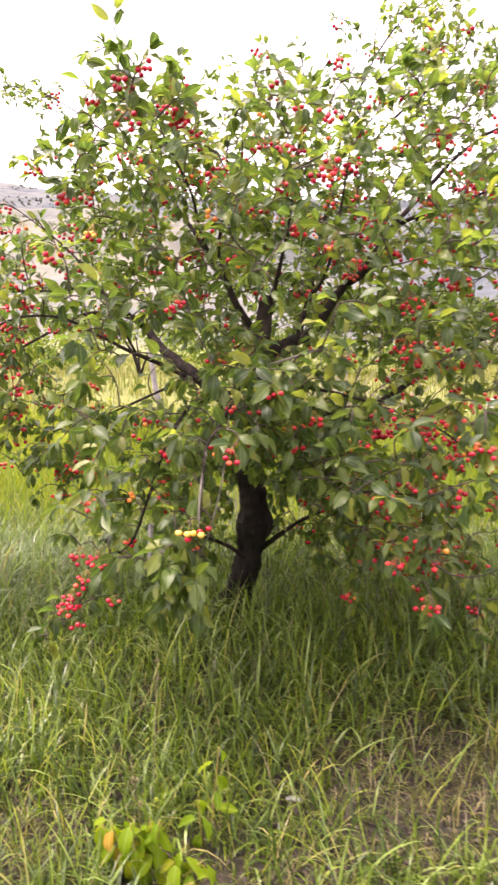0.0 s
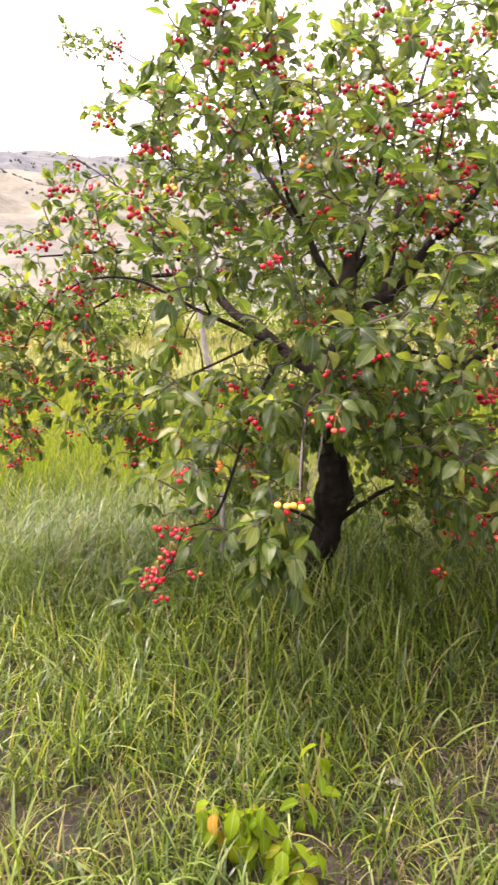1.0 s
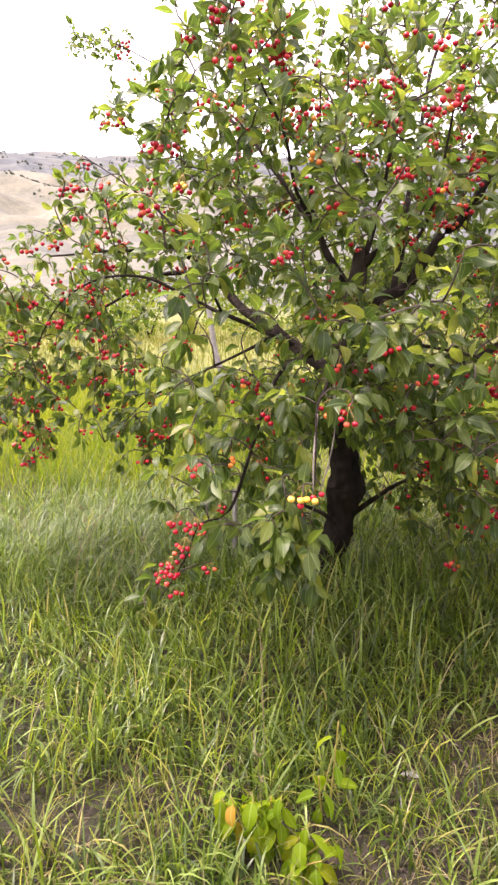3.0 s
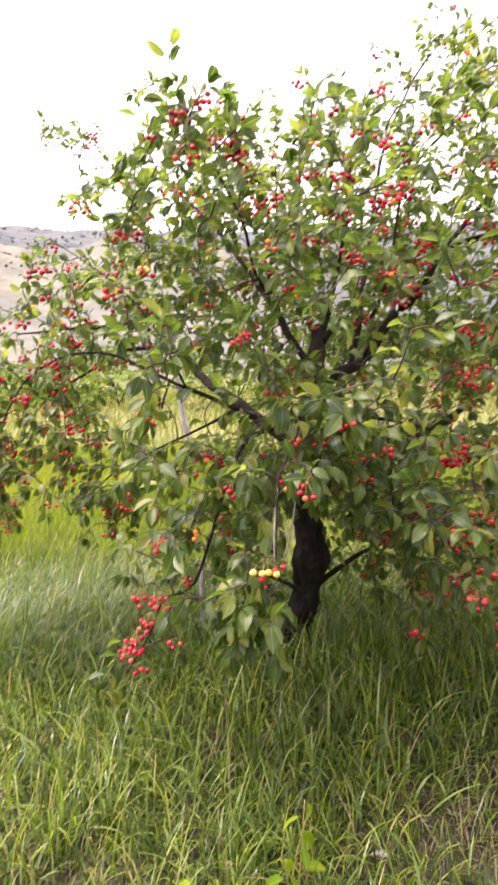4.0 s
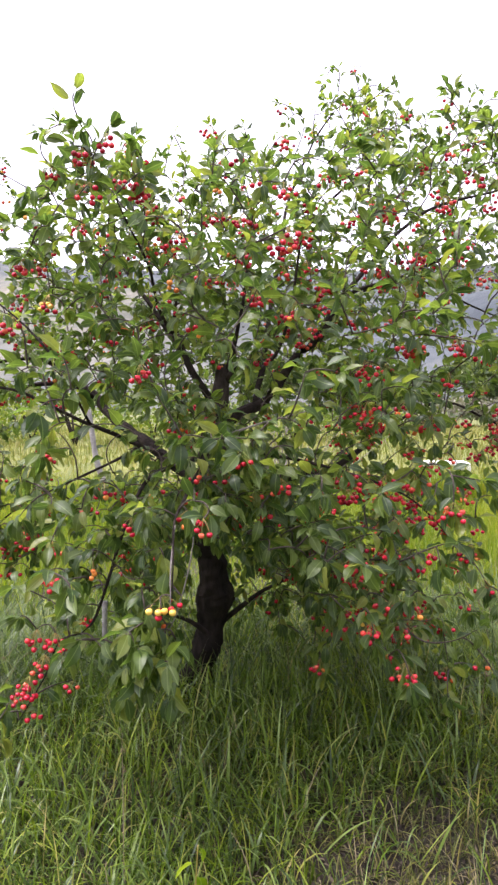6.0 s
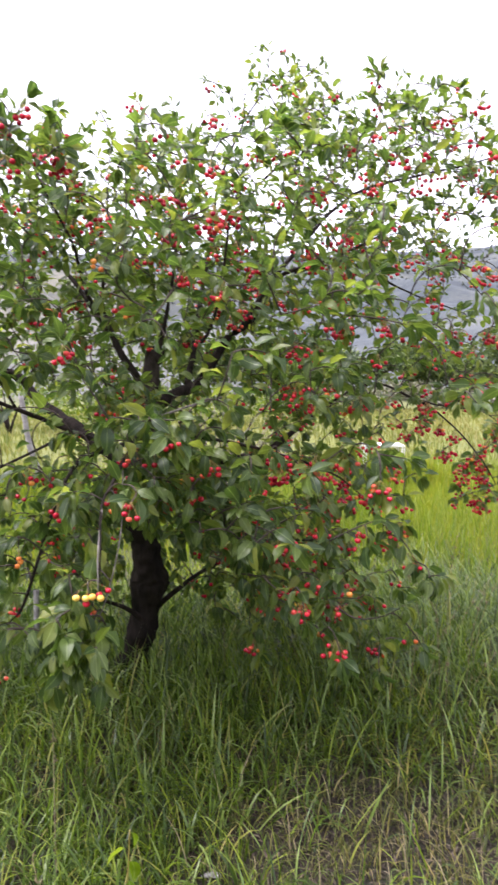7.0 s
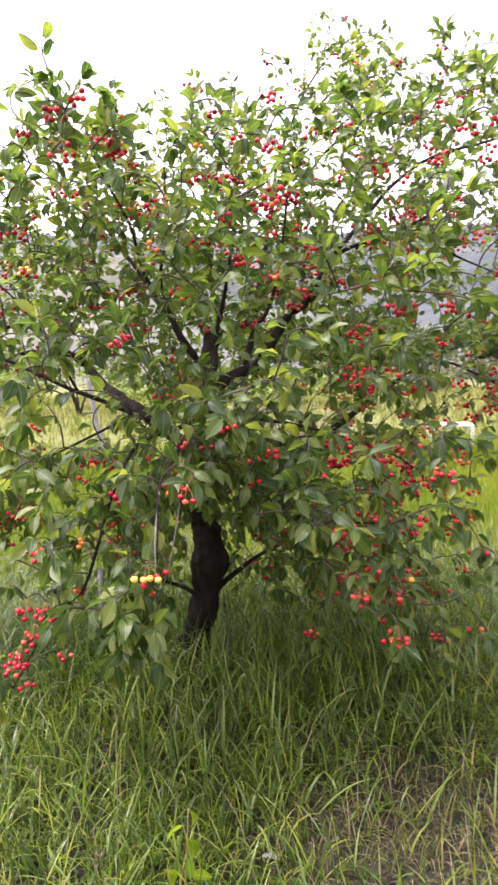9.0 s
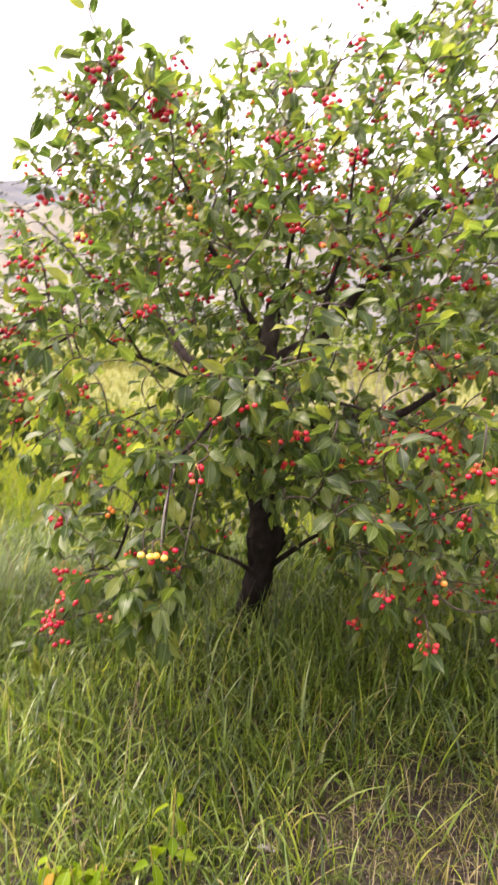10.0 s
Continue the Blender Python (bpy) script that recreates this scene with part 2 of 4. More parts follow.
def mesh_fast(name, verts, faces, mat, smooth=True):
    """One mesh from an array of corners and an array of three- or four-cornered faces."""
    k = faces.shape[1]
    me = bpy.data.meshes.new(name)
    me.vertices.add(len(verts))
    me.vertices.foreach_set("co", np.ascontiguousarray(verts, dtype=np.float32).ravel())
    me.loops.add(faces.size)
    me.loops.foreach_set("vertex_index", np.ascontiguousarray(faces, dtype=np.int32).ravel())
    me.polygons.add(len(faces))
    me.polygons.foreach_set("loop_start", np.arange(0, faces.size, k, dtype=np.int32))
    me.polygons.foreach_set("loop_total", np.full(len(faces), k, dtype=np.int32))
    me.polygons.foreach_set("use_smooth", np.full(len(faces), smooth))
    me.materials.append(mat)
    me.update(calc_edges=True)
    return me


def part(name, me, parent, label="", kind=""):
    ob = new(name, me)
    ob.parent = parent
    return tagged(ob, label, kind=kind)


def catmull(points, step=0.03):
    """A smooth line through control points of any width (x, y, z, radius)."""
    p = np.array(points, float)
    p = np.vstack([2 * p[0] - p[1], p, 2 * p[-1] - p[-2]])
    out = []
    for k in range(1, len(p) - 2):
        n = max(2, int(np.linalg.norm(p[k + 1, :3] - p[k, :3]) / step))
        for t in np.linspace(0, 1, n, endpoint=False):
            a, b, c, d = p[k - 1], p[k], p[k + 1], p[k + 2]
            out.append(0.5 * (2 * b + (c - a) * t + (2 * a - 5 * b + 4 * c - d) * t * t + (3 * b - a - 3 * c + d) * t ** 3))
    out.append(p[-2])
    return np.array(out)


def tube(verts, faces, line, sides, lumpy=0.0, seed=0.0):
    """Adds a round branch along line (x, y, z, radius), closed at its ends."""
    base = len(verts)
    pts, rad = line[:, :3], line[:, 3]
    up = np.array((0.31, 0.17, 0.93))
    for k in range(len(pts)):
        d = pts[min(k + 1, len(pts) - 1)] - pts[max(k - 1, 0)]
        d /= np.linalg.norm(d) + 1e-9
        a = np.cross(d, up if abs(d @ up) < 0.9 else np.array((1.0, 0, 0)))
        a /= np.linalg.norm(a)
        b = np.cross(d, a)
        for s in range(sides):
            w = 2 * math.pi * s / sides
            q = a * math.cos(w) + b * math.sin(w)
            r = rad[k]
            if lumpy:
                r *= 1 + lumpy * noise.noise(Vector((pts[k] + q * r) * 9 + seed))  * 1.5 + lumpy * 0.5 * noise.noise(Vector((pts[k] + q * r) * 31 + seed))
            verts.append(pts[k] + q * r)
    for k in range(len(pts) - 1):
        for s in range(sides):
            s2 = (s + 1) % sides
            faces.append((base + k * sides + s, base + k * sides + s2, base + (k + 1) * sides + s2, base + (k + 1) * sides + s))
    faces.append(tuple(base + s for s in range(sides))[::-1])
    last = base + (len(pts) - 1) * sides
    faces.append(tuple(last + s for s in range(sides)))


# ---------------------------------------------------------------- ground
def ground_height(x, y):
    """Height of the meadow and the hills behind it."""
    x, y = np.asarray(x, float), np.asarray(y, float)
    r = np.hypot(x, y)
    ang = np.arctan2(x, y)
    z = 0.15 * smoothstep((y - 1.7) / 1.6) + 0.012 * np.sin(3.1 * x + 1.3 * y) * np.cos(2.3 * y - 0.7 * x) * smoothstep((12 - r) / 6)
    z = z + 0.02 * np.sin(0.9 * x + 0.4) * smoothstep((20 - r) / 10)
    rise = np.interp(r, [0, 10, 45, 90, 160, 260, 330, 430, 540, 700, 950, 1080, 1600, 4500], [0, 0, 0.25, 2.0, 9.0, 24.0, 42.0, 71.0, 82.0, 102.0, 188.0, 220.0, 238.0, 238.0])
    folds = np.abs(np.sin(ang * 9 + 0.011 * r + 0.8 * np.sin(ang * 4))) * 0.7 + 0.5 * np.abs(np.sin(ang * 21 - 0.017 * r + 1.2)) + 0.3 * np.sin(ang * 43 + r * 0.03)
    u, w = 0.8 * x + 0.6 * y, 0.8 * y - 0.6 * x
    rough = 1 - np.abs(np.sin(u / 31 + 0.7 * np.sin(w / 53))) + 0.5 * (1 - np.abs(np.sin(w / 17 + 0.9 * np.sin(u / 23)))) + 0.25 * np.sin(u / 7 + w / 11)
    z = z + 5.0 * rough * smoothstep((r - 130) / 200)
    z = z + rise + folds * 7.0 * smoothstep((r - 110) / 220) * smoothstep((700 - r) / 300)
    return z


def build_ground():
    radii = np.concatenate([np.arange(0, 6, 0.12), np.geomspace(6, 100, 50), np.geomspace(104, 600, 110), np.geomspace(615, 1150, 50), np.geomspace(1250, 4500, 10)])
    ahead = np.radians(np.arange(-70, 70.01, 0.7))
    behind = np.radians(np.arange(77, 284, 7.0))
    angles = np.concatenate([ahead, behind])
    n = len(angles)
    rr, aa = np.meshgrid(radii[1:], angles, indexing="ij")
    x, y = rr * np.sin(aa), rr * np.cos(aa)
    z = ground_height(x, y)
    verts = np.vstack([[(0, 0, float(ground_height(0, 0)))], np.stack([x, y, z], -1).reshape(-1, 3)])
    k, s = np.meshgrid(np.arange(len(radii) - 2), np.arange(n), indexing="ij")
    s2 = (s + 1) % n
    quads = np.stack([1 + k * n + s, 1 + k * n + s2, 1 + (k + 1) * n + s2, 1 + (k + 1) * n + s], -1).reshape(-1, 4)[:, ::-1]
    fan = np.array([(0, 1 + (s + 1) % n, 1 + s, 1 + s) for s in range(n)])
    me = bpy.data.meshes.new("ground")
    me.from_pydata(verts.tolist(), [], quads.tolist() + [tuple(f[:3]) for f in fan.tolist()])
    me.materials.append(ground_mat)
    me.polygons.foreach_set("use_smooth", [True] * len(me.polygons))
    me.update()
    tagged(new("ground", me), "brown meadow soil rising to dry tan hills", "ground", kind="structure")


build_ground()

# ---------------------------------------------------------------- the cherry tree
tree = tagged(new("cherry_tree"), "spreading cherry tree full of ripe red cherries", "tree")
TRUNK_AT = (-0.03, 3.1)

# limbs: x, y, z, radius
trunk_line = catmull([(-0.07, 3.14, 0.03, 0.13), (-0.045, 3.12, 0.25, 0.076), (-0.015, 3.1, 0.38, 0.06), (0.01, 3.08, 0.5, 0.066), (0.026, 3.07, 0.61, 0.073), (0.018, 3.06, 0.71, 0.067), (0.002, 3.05, 0.82, 0.06),
                      (-0.012, 3.02, 0.97, 0.052), (0.01, 2.98, 1.22, 0.045), (0.035, 2.96, 1.4, 0.048), (0.052, 2.95, 1.55, 0.038), (0.056, 2.95, 1.6, 0.02)], 0.012)
BRANCHES = {
    "left": [(-0.03, 3.02, 1.08, 0.05), (-0.19, 3.2, 1.2, 0.046), (-0.498, 3.65, 1.382, 0.04), (-0.645, 3.75, 1.528, 0.03), (-0.9, 3.7, 1.54, 0.018), (-1.11, 3.55, 1.399, 0.011), (-1.26, 3.43, 1.29, 0.006)],
    "left_upper": [(-0.6, 3.72, 1.48, 0.024), (-0.78, 3.5, 1.646, 0.017), (-1.054, 3.38, 1.63, 0.012), (-1.3, 3.25, 1.6, 0.006)],
    "leader": [(0.04, 2.96, 1.4, 0.03), (-0.066, 2.95, 1.558, 0.026), (-0.117, 2.95, 1.674, 0.02), (-0.19, 2.85, 1.786, 0.012), (-0.23, 2.72, 1.95, 0.009), (-0.33, 2.6, 2.15, 0.005)],
    "leader_fork": [(-0.117, 2.95, 1.67, 0.014), (-0.143, 2.94, 1.8, 0.012), (-0.11, 2.9, 1.98, 0.009), (-0.113, 2.88, 2.2, 0.005)],
    "stub": [(0.054, 2.95, 1.53, 0.035), (0.155, 2.9, 1.609, 0.02), (0.248, 2.9, 1.62, 0.014), (0.315, 2.85, 1.784, 0.01), (0.35, 2.75, 2.1, 0.006)],
    "middle": [(0.06, 2.95, 1.54, 0.022), (0.119, 2.9, 1.752, 0.014), (0.148, 2.85, 1.98, 0.01), (0.17, 2.84, 2.2, 0.005)],
    "right": [(0.03, 2.97, 1.34, 0.045), (0.147, 3.05, 1.411, 0.042), (0.275, 3.13, 1.481, 0.038), (0.381, 3.15, 1.651, 0.032), (0.49, 3.2, 1.745, 0.024), (0.64, 3.26, 1.945, 0.016), (0.86, 3.15, 2.01, 0.013), (1.07, 3.1, 2.11, 0.008)],
    "right_drooping": [(0.7, 3.24, 1.96, 0.013), (0.91, 3.18, 2.0, 0.011), (1.133, 3.3, 1.951, 0.01), (1.373, 3.5, 1.911, 0.007), (1.65, 3.5, 1.82, 0.005)],
    "right_upper": [(0.42, 3.16, 1.68, 0.02), (0.66, 3.26, 2.0, 0.017), (0.926, 3.3, 2.287, 0.014), (1.069, 3.3, 2.37, 0.013), (1.213, 3.25, 2.4, 0.01), (1.5, 3.2, 2.46, 0.007), (1.78, 3.1, 2.53, 0.004)],
    "back_right": [(-0.01, 3.03, 1.0, 0.045), (0.13, 3.15, 1.07, 0.042), (0.31, 3.25, 1.1, 0.04), (0.55, 3.35, 1.125, 0.034), (0.66, 3.4, 1.175, 0.026), (0.913, 3.5, 1.344, 0.013), (1.152, 3.5, 1.46, 0.011), (1.404, 3.45, 1.361, 0.01), (1.534, 3.4, 1.258, 0.008), (1.64, 3.3, 1.1, 0.006), (1.73, 3.3, 0.96, 0.004)],
    "back_right_fork": [(1.38, 3.45, 1.37, 0.007), (1.58, 3.5, 1.34, 0.006), (1.771, 3.5, 1.309, 0.005), (1.933, 3.5, 1.17, 0.004), (2.07, 3.5, 1.04, 0.003)],
    "low_right": [(0.03, 3.1, 0.46, 0.026), (0.146, 3.08, 0.564, 0.018), (0.216, 3.06, 0.624, 0.015), (0.353, 3.0, 0.72, 0.012), (0.46, 2.92, 0.8, 0.008), (0.68, 2.8, 0.82, 0.005)],
    "low_left": [(0.01, 3.05, 0.44, 0.022), (-0.07, 2.99, 0.52, 0.016), (-0.17, 2.94, 0.58, 0.011), (-0.3, 2.86, 0.66, 0.006)],
    "top": [(0.2, 3.1, 1.45, 0.026), (0.3, 3.5, 1.9, 0.02), (0.42, 3.9, 2.5, 0.014), (0.55, 4.0, 2.85, 0.01), (0.7, 4.05, 3.1, 0.007), (0.9, 4.05, 3.26, 0.005), (1.05, 4.05, 3.22, 0.003)],
    "top_right": [(0.36, 3.7, 2.2, 0.014), (0.7, 3.9, 2.6, 0.011), (1.0, 3.95, 2.9, 0.008), (1.15, 4.0, 3.2, 0.004)],
    "back_left": [(-0.1, 2.96, 1.63, 0.018), (-0.32, 3.1, 1.95, 0.013), (-0.52, 3.4, 2.2, 0.01), (-0.86, 3.75, 2.5, 0.007), (-1.18, 3.95, 2.71, 0.005), (-1.42, 4.0, 2.77, 0.003)],
    "back_left_fork": [(-0.7, 3.6, 2.36, 0.006), (-0.98, 3.8, 2.44, 0.005), (-1.2, 3.95, 2.42, 0.003)],
    "front": [(0.02, 2.97, 1.3, 0.022), (0.0, 2.6, 1.27, 0.013), (-0.068, 2.3, 1.15, 0.01), (-0.1, 2.1, 1.09, 0.006), (-0.102, 2.03, 0.986, 0.0045), (-0.103, 2.0, 0.9, 0.003)],
    "front_hanging": [(-0.05, 2.35, 1.16, 0.0045), (-0.052, 2.15, 1.0, 0.0035), (-0.101, 2.2, 0.791, 0.003), (-0.149, 2.28, 0.69, 0.0025)],
    "front_left": [(-0.02, 2.98, 1.22, 0.02), (-0.223, 2.7, 1.152, 0.014), (-0.293, 2.45, 0.988, 0.011), (-0.384, 2.4, 0.707, 0.008), (-0.486, 2.38, 0.658, 0.006), (-0.531, 2.38, 0.546, 0.005), (-0.62, 2.38, 0.398, 0.003)],
    "front_right": [(0.02, 2.97, 1.26, 0.018), (0.2, 2.7, 1.25, 0.012), (0.45, 2.58, 1.2, 0.009), (0.72, 2.6, 1.1, 0.006), (0.95, 2.72, 0.9, 0.004)],
    "left_front": [(-0.2, 3.2, 1.21, 0.02), (-0.5, 3.05, 1.35, 0.014), (-0.85, 3.0, 1.5, 0.01), (-1.15, 2.98, 1.4, 0.006), (-1.4, 3.1, 1.05, 0.004)],
    "left_high": [(-0.5, 3.05, 1.35, 0.011), (-0.6, 2.85, 1.6, 0.009), (-0.8, 2.95, 1.8, 0.006), (-1.1, 3.15, 2.0, 0.003)],
    "left_low": [(-0.3, 3.36, 1.25, 0.016), (-0.6, 3.4, 1.1, 0.01), (-0.9, 3.42, 0.95, 0.007), (-1.15, 3.45, 0.72, 0.004)],
}

nodes_xyz = []
fork = int(np.argmin(np.abs(trunk_line[:, 2] - 1.0)))
v, f = [], []
tube(v, f, trunk_line[:fork + 1], 48, 0.33)
part("trunk", mesh_of("trunk", v, f, trunk_mat), tree, "knobbly nearly black bark")
v, f = [], []
stem_line = trunk_line[fork - 2:].copy()
stem_line[:, 3] *= 0.82
tube(v, f, stem_line, 32, 0.25)
part("upper_trunk", mesh_of("upper_trunk", v, f, stem_bark_mat), tree, "grey-brown upper stem with rough bark")
for key in BRANCHES:
    line = catmull(BRANCHES[key], 0.035)
    line[:, 3] *= 0.58
    wob = np.array([[noise.noise(Vector(p[:3] * 7 + np.array((k, 5.0, 0)))) for k in (0, 11, 23)] for p in line])
    line[:, :3] += wob * 0.012 * np.minimum(1, line[:, 3:4] / 0.012)
    v, f = [], []
    tube(v, f, line, 12 if line[0, 3] > 0.02 else 8, 0.12, 3.0)
    part("limb", mesh_of("limb", v, f, dead_mat if key == "front_hanging" else limb_mat), tree)
    nodes_xyz += [p[:3] for p in line[3:]]
for line in ([(0.08, 2.56, 1.33, 0.005), (0.2, 2.58, 1.37, 0.004), (0.36, 2.62, 1.41, 0.002)], [(-0.1, 2.09, 1.08, 0.003), (-0.108, 2.02, 0.97, 0.0025), (-0.107, 1.99, 0.88, 0.0015)]):
    v, f = [], []
    tube(v, f, catmull(line, 0.03), 6)
    part("dead_twig", mesh_of("dead_twig", v, f, dead_mat), tree, "bare grey dead twig")
v, f = [], []
tube(v, f, np.array([(-0.012, 2.96, 1.165, 0.026), (-0.014, 2.925, 1.17, 0.025)]), 14)
part("pruning_cut", mesh_of("pruning_cut", v, f, cut_mat, False), tree, "orange-brown sawn branch stump")

# fruit clusters that stand out: x, y, z, how many (tens: unripe yellow or orange ones among them)
FRUIT_LOW = [
    (-0.132, 2.025, 0.862, 43), (-0.018, 2.005, 1.078, 3), (-0.369, 2.32, 0.895, 30), (-0.575, 2.35, 0.52, 12), (-0.53, 2.36, 0.585, 9), (-0.5, 2.38, 0.65, 7), (-0.565, 2.4, 0.655, 7), (-0.625, 2.385, 0.465, 6), (-0.605, 2.38, 0.41, 3), (-0.47, 2.532, 0.432, 3),
    (-0.136, 2.306, 0.655, 2), (0.172, 2.361, 1.058, 3), (-0.03, 2.38, 1.19, 4), (0.05, 2.4, 1.18, 4), (0.432, 2.672, 0.922, 3), (0.49, 2.537, 1.1, 8), (0.57, 2.56, 1.13, 6),
    (0.42, 2.53, 1.06, 4), (0.67, 2.62, 1.1, 5), (0.972, 2.796, 0.783, 5), (0.923, 2.987, 0.545, 15), (0.649, 2.812, 0.549, 22), (0.564, 3.165, 0.454, 4), (-0.251, 2.35, 1.03, 4), (-0.437, 2.68, 1.033, 3)]
FRUIT_MIDDLE = [
    (-0.074, 2.778, 1.418, 3), (-0.566, 2.615, 1.78, 45), (-0.118, 2.38, 1.808, 40), (0.139, 2.568, 1.805, 3), (0.407, 2.855, 1.727, 7), (0.6, 2.827, 1.58, 5), (1.126, 3.486, 1.145, 4),
    (1.179, 3.026, 1.626, 4), (1.612, 3.442, 1.699, 7), (-1.107, 3.17, 1.965, 5), (-0.97, 3.1, 1.78, 3),
    (-1.056, 2.992, 1.458, 6), (-1.3, 3.6, 0.75, 5), (-1.5, 3.3, 0.78, 7), (-1.42, 3.4, 0.8, 5), (-1.17, 3.0, 1.32, 8), (-1.3, 3.0, 1.1, 7), (-1.06, 3.4, 0.78, 5)]
FRUIT_HIGH = [
    (0.844, 2.962, 2.027, 12), (0.767, 2.881, 2.077, 8), (1.1, 3.16, 2.086, 9), (1.016, 2.816, 2.076, 6), (0.95, 2.9, 2.25, 8), (0.7, 2.85, 1.9, 6), (0.603, 3.066, 2.233, 9), (0.257, 2.548, 2.169, 8), (1.111, 3.75, 2.749, 5), (1.147, 3.18, 2.603, 5),
    (-0.367, 2.284, 2.063, 5), (-0.389, 2.852, 2.01, 4), (1.039, 3.684, 1.908, 5), (1.384, 3.334, 2.376, 5), (1.63, 3.456, 2.8, 4), (0.83, 4.1, 3.36, 5), (0.8, 4.05, 3.15, 4), (0.45, 2.8, 2.3, 6),
    (0.02, 2.6, 2.2, 32), (0.12, 2.62, 2.08, 6), (-0.1, 2.6, 2.0, 5), (0.36, 2.75, 2.05, 6)]
FRUIT_RIGHT_UPPER = [
    (1.131, 3.150, 1.965, 6), (1.237, 3.150, 1.996, 8), (1.438, 3.150, 2.021, 7), (1.545, 3.150, 1.977, 6), (1.632, 3.150, 1.948, 8), (1.756, 3.150, 1.950, 6), (0.892, 3.150, 1.826, 6), (1.341, 3.150, 1.795, 5), (1.497, 3.300, 1.675, 7), (1.522, 3.300, 1.602, 6), (1.621, 3.300, 1.593, 5), (1.721, 3.300, 1.660, 9), (1.796, 3.300, 1.522, 4), (1.598, 3.300, 1.485, 8), (1.545, 3.300, 1.457, 5), (1.698, 3.300, 1.469, 8)]
FRUIT_RIGHT_LOWER = [
    (1.414, 3.400, 1.326, 9), (1.382, 3.400, 1.232, 8), (1.468, 3.400, 1.208, 5), (1.245, 3.400, 1.250, 5), (1.554, 3.400, 1.183, 8), (1.530, 3.400, 1.110, 5), (1.873, 3.400, 1.258, 8), (1.705, 3.400, 1.044, 9), (1.601, 3.400, 0.981, 7), (1.713, 3.400, 0.969, 5), (1.952, 3.400, 1.042, 9), (1.665, 3.400, 0.858, 8), (1.705, 3.400, 0.819, 6), (0.912, 2.900, 1.174, 9), (1.054, 2.900, 1.099, 6), (0.841, 2.900, 1.028, 9), (0.846, 2.900, 0.973, 6), (0.874, 2.900, 0.926, 4), (0.999, 2.900, 0.943, 7), (1.096, 2.900, 0.924, 5), (0.976, 2.900, 1.206, 5), (0.786, 2.900, 1.098, 4), (0.764, 2.900, 0.928, 5)]
CLUSTERS = FRUIT_LOW + FRUIT_MIDDLE + FRUIT_HIGH + FRUIT_RIGHT_UPPER + FRUIT_RIGHT_LOWER


def open_space(p):
    """Gaps in the crown: round the bole and the main limbs, which carry few leaves, and a window beside the left limb."""
    x, y, z = p
    z = z + 0.06 * math.sin(31 * x + 9 * y) + 0.05 * math.sin(17 * y - 23 * x)
    if -0.1 < x < 0.24 and y < 3.05 and z < 1.36 - 0.18 * (y - 0.2):
        return True
    if 0.2 < x < 0.4 and y < 3.0 and z < 1.3 - 0.235 * (y - 0.2):
        return True
    if -0.62 < x < -0.04 and 2.2 < y < 3.75 and abs(z - 1.1 + 0.6 * x) < 0.04:
        return True
    if -0.02 < x < 0.13 and 2.2 < y < 2.95 and 1.43 < z < 1.54:
        return True
    if 0.1 < x < 0.42 and 2.3 < y < 3.12 and abs(z - 1.4 - 0.75 * (x - 0.12)) < 0.035:
        return True
    if abs(x) < 0.045 and 2.0 < y < 2.95 and abs(z - 1.385 + 0.078 * (y - 0.2)) < 0.035:
        return True
    if 0.2 < x < 0.6 and 3.2 < y and 1.1 < z < 1.42:
        return True
    if abs(x - 0.09 - 0.14 * (y - 0.13)) < 0.09 and 2.3 < y < 3.4 and 1.23 < z < 1.39:
        return True
    if abs(x + 0.155 * (y - 0.2)) < 0.045 and 1.9 < y < 3.25 and 1.35 - 0.33 * (y - 0.2) < z < 1.39 - 0.26 * (y - 0.2):
        return True
    return -0.95 < x < -0.4 and 2.7 < y and 1.1 < z < 1.42


def crown_holds(p):
    """Whether a point lies in the spreading, open-based crown."""
    x, y, z = p
    top = np.interp(x, [-1.6, -1.3, -1.0, -0.6, -0.2, 0.2, 0.5, 0.9, 1.3, 1.7, 2.1], [1.4, 1.75, 2.0, 2.3, 2.42, 2.44, 2.5, 2.75, 2.65, 2.5, 2.0])
    low = np.interp(x, [-1.6, -1.38, -1.27, -1.1, -1.02, -0.8, -0.7, -0.5, -0.3, 0.0, 0.4, 0.95, 1.12, 1.7, 2.1], [0.62, 0.64, 1.0, 1.0, 0.72, 0.74, 0.95, 0.9, 0.6, 0.62, 0.52, 0.47, 1.3, 1.42, 1.45])
    top -= 0.28 * max(0.0, 3.05 - y) * (1.0 if x > -0.25 else 0.3)
    if not low < z < top:
        return False
    a = (x - 0.2) / 1.85
    if abs(a) >= 1:
        return False
    depth = math.sqrt(1 - a * a)
    waist = 1.0 - 0.35 * max(0.0, (z - 1.5) / 1.2)
    front = 3.05 - 1.0 * depth * waist
    back = 3.1 + 1.15 * depth * waist
    if not front < y < back:
        return False
    if x < -0.65 and y < 2.75 or x > np.interp(z, [0.8, 1.2, 1.5, 1.9, 2.3, 2.6], [1.7, 1.85, 1.75, 1.6, 1.6, 1.75]):
        return False
    if open_space(p):
        return False
    core = (x / 0.16) ** 2 + ((y - 3.1) / 0.18) ** 2 + ((z - 0.75) / 0.5) ** 2
    if -0.4 < x < 0.6 and y < 2.95 and 1.35 < z < 1.75 and rng.random() < 0.4:
        return False
    if x > 0.8 and rng.random() < 0.5:
        return False
    return core > 1


